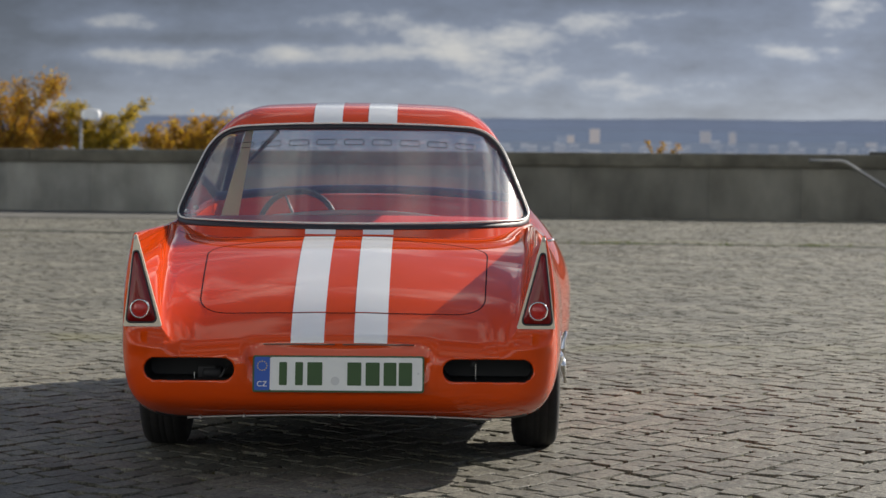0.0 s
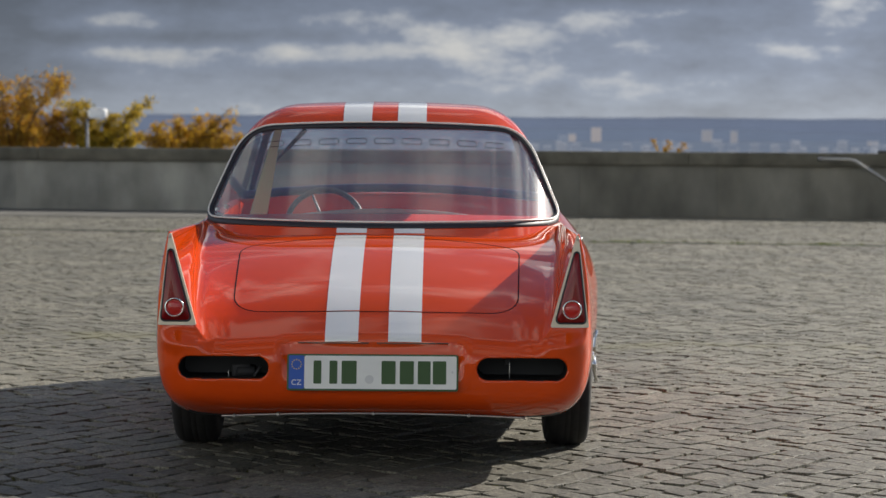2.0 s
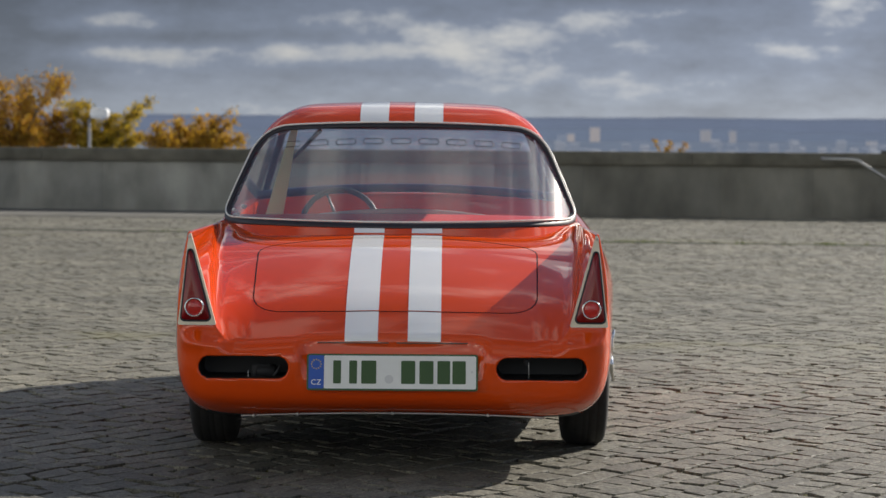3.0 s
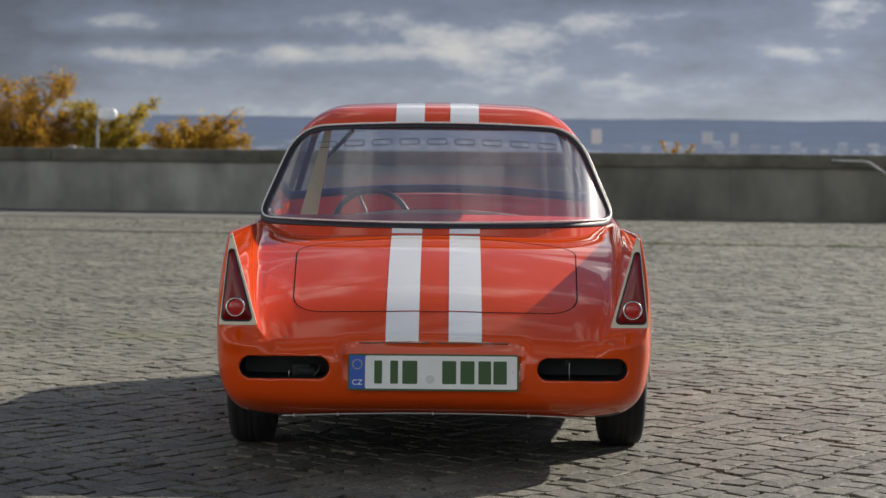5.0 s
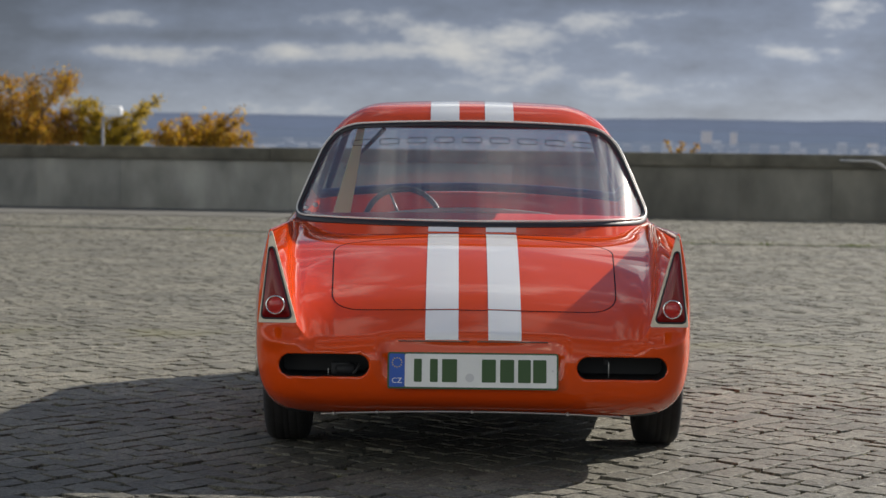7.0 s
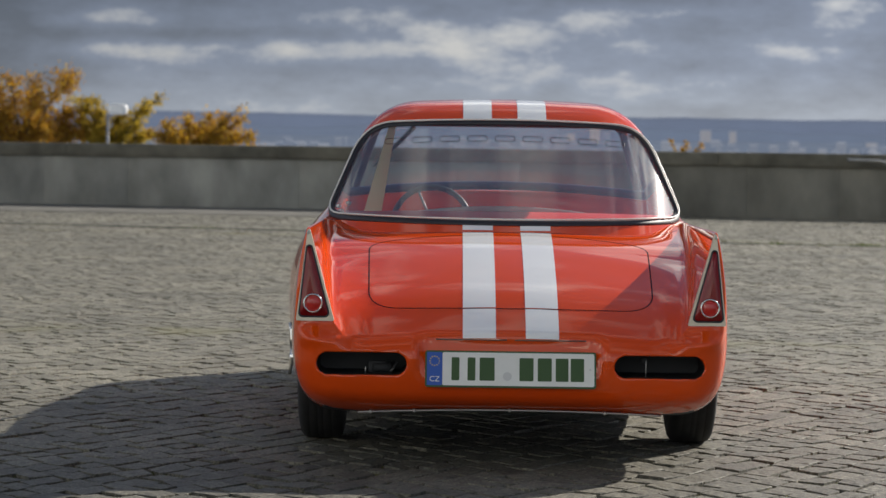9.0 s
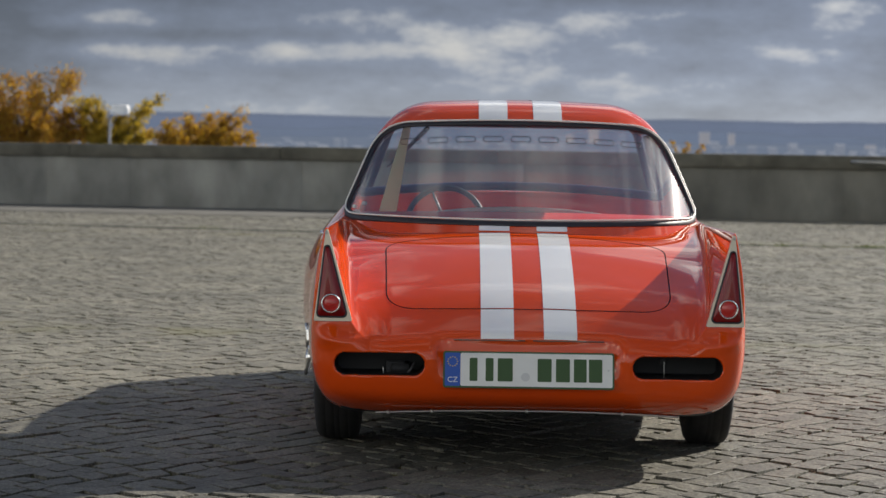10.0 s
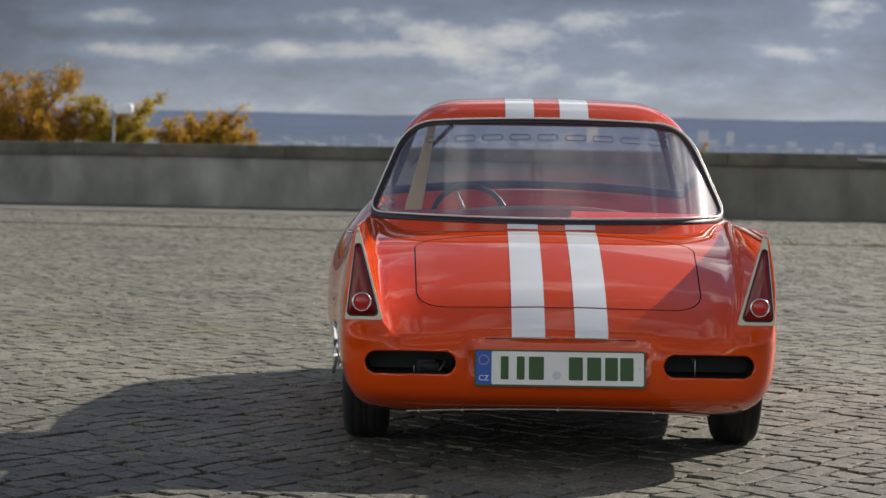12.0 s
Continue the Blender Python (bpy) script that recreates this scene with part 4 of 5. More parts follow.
def build_cockpit():
    V, F = [], []
    rows = [(1.085, 0.013, 1.835), (1.06, 0.014, 1.83), (0.98, 0.018, 1.80), (0.88, 0.025, 1.77), (0.78, 0.031, 1.74), (0.70, 0.034, 1.72)]
    for z, w, y in rows:
        cx = -0.416 - (1.04 - z) * 0.21
        V += [(cx - w, y, z), (cx + w, y - 0.004, z), (cx + w, y - 0.008, z), (cx - w, y - 0.004, z)]
    for r in range(len(rows) - 1):
        for k in range(4):
            F.append((r * 4 + k, r * 4 + (k + 1) % 4, (r + 1) * 4 + (k + 1) % 4, (r + 1) * 4 + k))
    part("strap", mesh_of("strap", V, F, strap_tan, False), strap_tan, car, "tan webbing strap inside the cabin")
    bar = [(x, 1.50 - 0.06 * x * x, 0.771 - 0.22 * x * x) for x in np.linspace(-0.56, 0.56, 41)]
    # pale tube in place of sky reflected along the panel's top edge
    V, F = tube(bar, 0.010, 10)
    part("tonneau_sheen", mesh_of("tonneau_sheen", V, F, seal_grey), seal_grey, car, "pale tube for the sheen along the panel behind the seats")
    V = [(x, y + 0.004 * k, z - 0.10 * k) for k in (0, 1, 2) for x, y, z in bar]
    F = [(k * 41 + i, k * 41 + i + 1, (k + 1) * 41 + i + 1, (k + 1) * 41 + i) for k in (0, 1) for i in range(40)]
    part("tonneau_panel", mesh_of("tonneau_panel", V, F, trim_red), trim_red, car, "dark red panel behind the seats")
    for x, y, z, r in ((-0.545, 1.12, 0.792, 0.010), (-0.574, 1.15, 0.760, 0.014), (-0.580, 1.16, 0.780, 0.009)):
        bm = bmesh.new()
        bmesh.ops.create_uvsphere(bm, u_segments=12, v_segments=8, radius=r, matrix=Matrix.LocRotScale((x, y, z), None, (1, 1.5, 0.8)))
        part("window_catch", bm, pale_metal, car, "small pale window catch")


def flat_frame(outer, inner, y0, y1):
    """A plate with a hole: outer and inner outlines of equal length in x, z; y0 is the visible face."""
    n = len(outer)
    V = [(x, y0, z) for x, z in outer] + [(x, y0, z) for x, z in inner] + [(x, y1, z) for x, z in outer] + [(x, y1, z) for x, z in inner]
    F = []
    for i in range(n):
        j = (i + 1) % n
        F += [(i, j, n + j, n + i), (n + i, n + j, 3 * n + j, 3 * n + i), (2 * n + i, 2 * n + j, j, i)]
    return V, F


def rounded(corners, radius, steps=6):
    """A polygon with rounded corners."""
    out, n = [], len(corners)
    for i in range(n):
        p, a, b = Vector(corners[i]), Vector(corners[i - 1]), Vector(corners[(i + 1) % n])
        u, v = (a - p).normalized(), (b - p).normalized()
        half = u.angle(v) / 2
        r = radius[i] if isinstance(radius, (list, tuple)) else radius
        t, c = r / math.tan(half), (u + v).normalized() * (r / math.sin(half))
        s, e = p + u * t - (p + c), p + v * t - (p + c)
        a0, a1 = math.atan2(s.y, s.x), math.atan2(e.y, e.x)
        d = (a1 - a0 + math.pi) % (2 * math.pi) - math.pi
        out += [tuple(p + c + Vector((math.cos(a0 + d * k / steps), math.sin(a0 + d * k / steps))) * r) for k in range(steps + 1)]
    return out


def build_tail_lamp(side):
    lamp = new("tail_lamp")
    lamp.parent = car
    tagged(lamp, "triangular dark red tail lamp in a pale metal surround")
    s = side
    outer = rounded([(s * 0.662, 0.450), (s * 0.544, 0.450), (s * 0.6265, 0.749)], [0.004, 0.004, 0.004])
    hole = rounded([(s * 0.6535, 0.463), (s * 0.5585, 0.463), (s * 0.6265, 0.718)], [0.012, 0.012, 0.008])
    V, F = flat_frame(outer, hole, -0.014, 0.004)
    bm = bmesh.new()
    vs = [bm.verts.new(v) for v in V]
    for f in F:
        bm.faces.new([vs[i] for i in f])
    bmesh.ops.recalc_face_normals(bm, faces=bm.faces[:])
    ob = part("surround", bm, trim_cream, lamp, "pale metal lamp surround")
    ob.data.polygons.foreach_set("use_smooth", np.zeros(len(ob.data.polygons), bool))
    V, F = [], []
    n = len(hole)
    cx, cz = s * 0.611, 0.535
    for k, (sc, y) in enumerate(((1.0, -0.004), (0.97, -0.016), (0.90, -0.022), (0.5, -0.026), (0.02, -0.027))):
        V += [(cx + (x - cx) * sc, y, cz + (z - cz) * sc) for x, z in hole]
    for k in range(4):
        for i in range(n):
            j = (i + 1) % n
            F.append((k * n + i, k * n + j, (k + 1) * n + j, (k + 1) * n + i))
    part("lens", mesh_of("lens", V, F, lens_red), lens_red, lamp, "dark red moulded lens")
    rim = [(x, -0.016, z) for x, z in hole]
    V, F = tube(rim, 0.003, 6, True)
    part("gasket", mesh_of("gasket", V, F, rubber), rubber, lamp)
    c = (s * 0.609, -0.03, 0.506)
    V, F = spun([(0.012, 0.030), (-0.012, 0.030), (-0.016, 0.028), (-0.016, 0.026), (-0.010, 0.0245), (0.0, 0.0245)], c, "y", 40)
    part("reflector_ring", mesh_of("reflector_ring", V, F, chrome), chrome, lamp, "chrome ring")
    V, F = spun([(-0.008, 0.0245), (-0.012, 0.018), (-0.014, 0.008), (-0.014, 0.0005)], c, "y", 40)
    part("reflector", mesh_of("reflector", V, F, reflector_red), reflector_red, lamp, "round red reflector")
    V, F = spun([(-0.016, 0.0005), (-0.018, 0.003), (-0.016, 0.005), (-0.012, 0.0052)], (s * 0.6265, 0.0, 0.722), "y", 14)
    part("screw", mesh_of("screw", V, F, dull_metal), dull_metal, lamp)


PLATE = Matrix.Translation((0, -0.056, 0.311)) @ Matrix.Rotation(radians(-16), 4, "X")


def plate_piece(name, outline, y0, y1, mat, parent, label=""):
    """A flat piece in the plate's own plane: outline in x, z."""
    bm = bmesh.new()
    top = [bm.verts.new(PLATE @ Vector((x, y0, z))) for x, z in outline]
    low = [bm.verts.new(PLATE @ Vector((x, y1, z))) for x, z in outline]
    bm.faces.new(top)
    for i in range(len(top)):
        j = (i + 1) % len(top)
        bm.faces.new((top[i], top[j], low[j], low[i]))
    bmesh.ops.recalc_face_normals(bm, faces=bm.faces[:])
    ob = part(name, bm, mat, parent, label)
    ob.data.polygons.foreach_set("use_smooth", np.zeros(len(ob.data.polygons), bool))
    return ob


def rect(x0, x1, z0, z1, r):
    return rounded([(x0, z0), (x1, z0), (x1, z1), (x0, z1)], r, 4)


def build_plate():
    plate = plate_piece("registration_plate", rect(-0.262, 0.262, -0.057, 0.057, 0.008), 0.0, 0.004, plate_green, car, "white registration plate with green border and blue band")
    plate_piece("white_field", rect(-0.209, 0.2565, -0.0515, 0.0515, 0.005), -0.0012, 0.0, plate_white, plate)
    plate_piece("blue_band", rect(-0.2565, -0.2095, -0.0515, 0.0515, 0.004), -0.0012, 0.0, plate_blue, plate)
    for k in range(12):
        a = math.radians(30 * k)
        x, z = -0.233 + 0.0145 * math.cos(a), 0.024 + 0.0145 * math.sin(a)
        plate_piece("star", rounded([(x + 0.0022 * math.cos(b), z + 0.0022 * math.sin(b)) for b in np.linspace(0, 2 * math.pi, 5, endpoint=False)], 0.0004, 1), -0.0018, -0.0012, star_yellow, plate)
    for x0, x1 in ((-0.181, -0.157), (-0.132, -0.108), (-0.095, -0.049), (0.027, 0.070), (0.083, 0.126), (0.138, 0.177), (0.184, 0.225)):
        plate_piece("bar", rect(x0, x1, -0.036, 0.036, 0.003), -0.0024, -0.0012, plate_green, plate)
    circle = [(-0.010 + 0.0135 * math.cos(a), -0.022 + 0.0135 * math.sin(a)) for a in np.linspace(0, 2 * math.pi, 24, endpoint=False)]
    plate_piece("seal", circle, -0.0018, -0.0012, seal_grey, plate)
    circle = [(0.244 + 0.0035 * math.cos(a), 0.002 + 0.0035 * math.sin(a)) for a in np.linspace(0, 2 * math.pi, 12, endpoint=False)]
    plate_piece("screw", circle, -0.0025, -0.0012, seal_grey, plate)
    font = bpy.data.curves.new("country_code", "FONT")
    font.body, font.size, font.extrude, font.align_x = "CZ", 0.0235, 0.0003, "CENTER"
    text = new("country_code", font)
    deps = bpy.context.evaluated_depsgraph_get()
    me = bpy.data.meshes.new_from_object(text.evaluated_get(deps))
    bpy.data.objects.remove(text)
    me.transform(PLATE @ Matrix.Translation((-0.233, -0.0016, -0.040)) @ Matrix.Rotation(radians(90), 4, "X"))
    me.materials.clear()
    me.materials.append(plate_white)
    part("country_code", me, plate_white, plate)
    for x0, x1 in ((-0.23, -0.012), (0.012, 0.23)):
        V, F = tube([(x0, -0.046, 0.4005), (x1, -0.046, 0.4005)], 0.0022, 6)
        part("plate_lamp_strip", mesh_of("plate_lamp_strip", V, F, seal_brown), seal_brown, car, "slim dark strip above the plate")


def build_valance():
    x = np.linspace(-0.47, 0.47, 60)
    P = np.stack([x, 0.046 + 0.0 * x, 0.176 - 0.05 * x * x], 1)
    V, F = tube(P, 0.0035, 6)
    part("valance_strip", mesh_of("valance_strip", V, F, dull_metal), dull_metal, car, "thin bare metal strip under the tail")
    for x in (-0.43, -0.295, 0.0, 0.295):
        V, F = spun([(-0.010, 0.0005), (-0.012, 0.004), (-0.004, 0.0065), (0.01, 0.0065)], (x, 0.042, 0.176 - 0.05 * x * x), "y", 10)
        part("bolt", mesh_of("bolt", V, F, dull_metal), dull_metal, car)
    for x, z0, z1 in ((-0.447, 0.286, 0.308), (0.420, 0.286, 0.338)):
        part("slot_bracket", box_bm((x - 0.0012, 0.02, z0), (x + 0.0012, 0.03, z1), 0.0005), dull_metal, car, "thin bracket inside the bumper opening")
    part("bracket_hook", box_bm((0.404, 0.022, 0.328), (0.424, 0.032, 0.349), 0.004), soot, car, "dark hook on the bracket")
    V, F = tube([(-0.372, 0.05, 0.288), (-0.362, 0.052, 0.300), (-0.350, 0.055, 0.322)], 0.004, 8)
    part("hanger_rod", mesh_of("hanger_rod", V, F, dark_steel), dark_steel, car, "bent steel hanger rod")
    part("mounting_plate", box_bm((-0.440, 0.055, 0.285), (-0.382, 0.062, 0.326), 0.004), soot, car, "dark mounting plate")


def build_silencer():
    V, F = spun([(-0.425, 0.001), (-0.425, 0.018), (-0.42, 0.021), (-0.37, 0.021), (-0.365, 0.017), (-0.365, 0.001)], (0, 0.07, 0.303), "x", 20)
    part("silencer", mesh_of("silencer", V, F, soot), soot, car, "dull metal silencer behind the bumper opening")


def build_wheel(x, y, z):
    """A cross-ply tyre on a disc wheel with a two-eared chrome knock-off; x > 0: the right side."""
    s = 1 if x > 0 else -1
    out = 0.0 if x > 0 else 0.012  # the left hubs stand a little further out
    wheel = new("wheel")
    wheel.parent, wheel.location = car, (x, y, z)
    tagged(wheel, "black tyre on a metal wheel with chrome knock-off")
    prof = [(-0.058, 0.20), (-0.072, 0.225), (-0.076, 0.255), (-0.070, 0.282), (-0.060, 0.294)]
    ring = prof + [(-0.050, 0.298), (-0.040, 0.2995), (-0.0385, 0.2990), (-0.0355, 0.2990), (-0.034, 0.30), (-0.012, 0.3005), (-0.0105, 0.2996), (-0.0075, 0.2996), (-0.006, 0.3005)]
    ring = ring + [(-a, r) for a, r in ring[::-1]]
    V, F = spun([(s * a, r) for a, r in ring], (x, y, z), "x", 72)
    part("tyre", mesh_of("tyre", V, F, tyre_mat), tyre_mat, wheel, "black treaded tyre")
    V, F = spun([(s * a, r) for a, r in ((-0.058, 0.205), (0.05, 0.205), (0.058, 0.198), (0.05, 0.185), (0.02, 0.17), (0.035, 0.09), (0.045, 0.05), (0.045, 0.001))], (x, y, z), "x", 48)
    part("rim", mesh_of("rim", V, F, dull_metal), dull_metal, wheel, "silver wheel disc")
    V, F = spun([(s * a, r) for a, r in ((0.034, 0.045), (0.072 + out, 0.042), (0.087 + out, 0.032), (0.096 + out, 0.02), (0.098 + out, 0.001))], (x, y, z), "x", 28)
    knock = part("knock_off", mesh_of("knock_off", V, F, chrome), chrome, wheel, "chrome knock-off nut")
    for e in (-1, 1):
        V, F = tube([(x + s * (a + out), y, z + e * b) for a, b in ((0.080, 0.005), (0.090, 0.035), (0.096, 0.062), (0.105, 0.088))], (0.022, 0.018, 0.010, 0.005), 10)
        part("ear", mesh_of("ear", V, F, chrome), chrome, knock)


def build_small_trim():
    for s in (-1, 1):
        P = [(s * 0.690, 1.50, 0.672), (s * 0.713, 1.53, 0.676), (s * 0.715, 1.59, 0.678), (s * 0.694, 1.63, 0.674)]
        V, F = tube(P, 0.005, 8)
        part("door_handle", mesh_of("door_handle", V, F, chrome), chrome, car, "small chrome door handle")


build_body()
build_seams()
build_stripes()
build_hardtop()
build_rear_window()
build_windscreen()
build_side_windows()
build_steering_wheel()
build_cockpit()
for side in (-1, 1):
    build_tail_lamp(side)
build_plate()
build_valance()
build_silencer()
for wx, wy, wz in ((0.629, 0.86, 0.30), (-0.613, 0.86, 0.30), (0.64, 3.26, 0.312), (-0.64, 3.26, 0.312)):
    build_wheel(wx, wy, wz)
build_small_trim()

# ---- railing by the wall ----


def build_rail():
    rail = thing("handrail", "thin grey metal handrail before the parapet, sloping down", "handrail", at=(5.3, 28.2, 0))
    V, F = tube([(5.2, 28.35, 0.945), (5.60, 28.2, 0.94), (5.68, 28.18, 0.92), (6.9, 28.0, 0.14)], 0.022, 10)
    part("rail", mesh_of("rail", V, F, dull_metal), dull_metal, rail)
    V, F = tube([(6.85, 28.0, 0.19), (6.85, 28.0, 0.13)], 0.02, 10)
    part("post", mesh_of("post", V, F, dull_metal), dull_metal, rail)
    V, F = tube([(5.25, 28.35, 0.955), (5.25, 28.55, 0.955)], 0.016, 8)
    part("bracket", mesh_of("bracket", V, F, dull_metal), dull_metal, rail)


build_rail()


def build_slab():
    bm = wall_block(20.35, 22.5, 0.885, 0.925, 0.05, 0.33, 0.008)
    tagged(part("stone_slab", bm, asphalt, None), "flat dark slab lying on the wall's coping", "slab")


build_slab()

# ---- park lamp ----


def build_park_lamp():
    lamp = thing("park_lamp", "white-headed park lamp on a slim grey pole behind the wall", "street lamp", at=(-6.55, 44.5, 0))
    V, F = tube([(-6.80, 44.5, -4.2), (-6.80, 44.5, 1.62)], (0.04, 0.028), 10)
    part("pole", mesh_of("pole", V, F, pole_grey), pole_grey, lamp, "grey pole")
    part("head", box_bm((-6.78, 44.35, 1.62), (-6.42, 44.65, 1.82), 0.07, 4), pale_metal, lamp, "white lamp head")


build_park_lamp()

# ---- trees ----


def leaf_material(name, a, b, c):
    m = material(name, b, 0.7)
    n, l = m.node_tree.nodes, m.node_tree.links
    geo, cr = n.new("ShaderNodeNewGeometry"), n.new("ShaderNodeValToRGB")
    e = cr.color_ramp.elements
    e[0].color, e[1].color = (*a, 1), (*c, 1)
    mid = e.new(0.5)
    mid.color = (*b, 1)
    l.new(geo.outputs["Random Per Island"], cr.inputs[0])
    bs = n["Principled BSDF"]
    l.new(cr.outputs[0], bs.inputs["Base Color"])
    tr, mx = n.new("ShaderNodeBsdfTranslucent"), n.new("ShaderNodeMixShader")
    l.new(cr.outputs[0], tr.inputs[0])
    mx.inputs[0].default_value = 0.55
    l.new(bs.outputs[0], mx.inputs[1])
    l.new(tr.outputs[0], mx.inputs[2])
    l.new(mx.outputs[0], n["Material Output"].inputs[0])
    return m


leaf_orange = leaf_material("orange_leaves", (0.24, 0.11, 0.012), (0.40, 0.195, 0.016), (0.47, 0.31, 0.03))
leaf_yellow = leaf_material("yellow_leaves", (0.20, 0.17, 0.02), (0.43, 0.29, 0.02), (0.55, 0.38, 0.04))
leaf_gold = leaf_material("golden_leaves", (0.27, 0.13, 0.012), (0.44, 0.235, 0.018), (0.54, 0.36, 0.03))
weed_green = leaf_material("weed_leaves", (0.07, 0.10, 0.02), (0.11, 0.14, 0.03), (0.17, 0.18, 0.05))
bark = material("bark", (0.07, 0.055, 0.04), 0.9)
grain(bark, 6.0, (0.05, 0.04, 0.03), (0.10, 0.08, 0.06), (0.85, 0.95), stretch=(1, 1, 0.2))


def build_tree(at, base_z, fork_z, tips, leaves, mat, label, seed, size=0.09, spread=0.85, trunk=0.2):
    """A trunk with one limb to each of tips (across, height), forking into twigs, and leaves along the twigs."""
    rnd = random.Random(seed)
    tree = thing("tree", label, "tree", group="autumn trees behind the wall", at=(*at, base_z))
    V, F, twigs = [], [], []

    def add(points, radii):
        v, f = tube(points, radii, 5)
        k = len(V)
        V.extend(map(tuple, v))
        F.extend(tuple(i + k for i in q) for q in f)

    base, fork = Vector((*at, base_z)), Vector((*at, fork_z))
    add([base, base.lerp(fork, 0.5) + Vector((0.08, 0, 0)), fork], (trunk, trunk * 0.8, trunk * 0.5))
    for tx, tz in tips:
        end = Vector((tx, at[1] + rnd.uniform(-1.2, 1.2) * spread * 2, tz))
        mid = fork.lerp(end, 0.5) + Vector((rnd.uniform(-0.1, 0.1), 0, 0.10 * (end - fork).length))
        add([fork, mid, end], (trunk * 0.36, trunk * 0.2, trunk * 0.05))
        lead = (end - mid).normalized()
        twigs.append((mid.lerp(end, 0.4), end))
        for j in range(15):
            s = fork.lerp(mid, rnd.uniform(0.5, 1.0)) if j < 4 else mid.lerp(end, rnd.random() ** 0.9)
            d = lead * rnd.uniform(0.1, 0.9) + Vector((rnd.gauss(0, 0.55), rnd.gauss(0, 0.8), rnd.gauss(0.1, 0.5)))
            e = s + d.normalized() * spread * rnd.uniform(0.35, 1.0)
            e.z = min(e.z, tz + 0.05 * spread)
            add([s, s.lerp(e, 0.5) + Vector((0, 0, 0.05 * spread)), e], (trunk * 0.11, trunk * 0.07, trunk * 0.03))
            twigs.append((s, e))
    part("trunk", mesh_of("trunk", V, F, bark), bark, tree, "dark branching trunk")
    LV, LF = [], []
    crest = max(z for x, z in tips)
    low = crest - 0.62 * (crest - fork_z)
    for n in range(leaves):
        s, e = twigs[int(rnd.random() * len(twigs))]
        p = s.lerp(e, rnd.uniform(0.1, 1.05)) + Vector((rnd.gauss(0, 1), rnd.gauss(0, 1), rnd.gauss(0, 1))) * spread * 0.16
        if rnd.random() < 0.76 * max(0.0, (p.z - low) / (crest - low)) ** 0.8:
            continue  # the tops have already shed most of their leaves
        q = Euler((rnd.uniform(0, 6.3), rnd.uniform(0, 6.3), rnd.uniform(0, 6.3))).to_matrix()
        w = size * rnd.uniform(0.6, 1.3)
        k = len(LV)
        for x, y in ((-0.5, 0), (-0.22, 0.42), (0.3, 0.34), (0.6, 0), (0.25, -0.36), (-0.25, -0.4)):
            LV.append(p + q @ Vector((x * w, y * w, 0.12 * w * abs(y))))
        LF.append(tuple(range(k, k + 6)))
    part("crown", mesh_of("crown", LV, LF, mat, False), mat, tree, "loose autumn foliage")
    return tree


build_tree((-15.6, 90), -10, 0.3, ((-17.5, 2.8), (-16.5, 3.1), (-15.75, 3.45), (-15.2, 3.65), (-14.75, 2.9), (-14.0, 3.75), (-13.6, 3.5), (-14.0, 2.3), (-15.1, 2.4), (-16.1, 2.2), (-14.1, 1.7), (-13.6, 1.5), (-14.8, 1.6), (-15.6, 1.6), (-17.1, 1.8)), 21000, leaf_orange, "orange-leaved maple crown showing over the wall", 11)
build_tree((-12.6, 92), -10, 0.4, ((-14.1, 2.75), (-13.6, 2.8), (-13.1, 2.7), (-13.0, 2.2), (-13.6, 1.9), (-13.0, 1.5), (-13.6, 1.4), (-12.5, 1.5), (-12.3, 1.8), (-11.7, 1.9), (-11.4, 1.5), (-12.1, 2.3), (-11.3, 2.65), (-10.6, 2.95)), 13000, leaf_yellow, "yellow-green tree crown showing over the wall", 12, 0.09, 0.6)
build_tree((-9.3, 90), -10, 0.2, ((-10.7, 1.5), (-10.3, 1.9), (-9.75, 2.35), (-9.3, 1.9), (-8.9, 2.2), (-8.4, 1.8), (-7.75, 2.5), (-7.45, 2.2), (-7.3, 1.5), (-8.1, 1.5), (-8.7, 1.5), (-9.3, 1.5), (-9.9, 1.5)), 11000, leaf_gold, "sparse golden tree crown showing over the wall", 13, 0.09, 0.7)
build_tree((5.05, 52), -4, 0.2, ((4.72, 1.33), (5.08, 1.27), (5.46, 1.25), (4.9, 0.95), (5.3, 0.95)), 1100, leaf_gold, "thin yellow treetop just clearing the wall", 14, 0.06, 0.14, 0.06)

# ---- far hills and town ----


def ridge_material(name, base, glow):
    # blue haze of distance painted on the ridges as a glow
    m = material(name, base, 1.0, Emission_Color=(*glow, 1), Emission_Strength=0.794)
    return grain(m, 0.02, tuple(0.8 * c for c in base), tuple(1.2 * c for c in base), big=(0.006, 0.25))


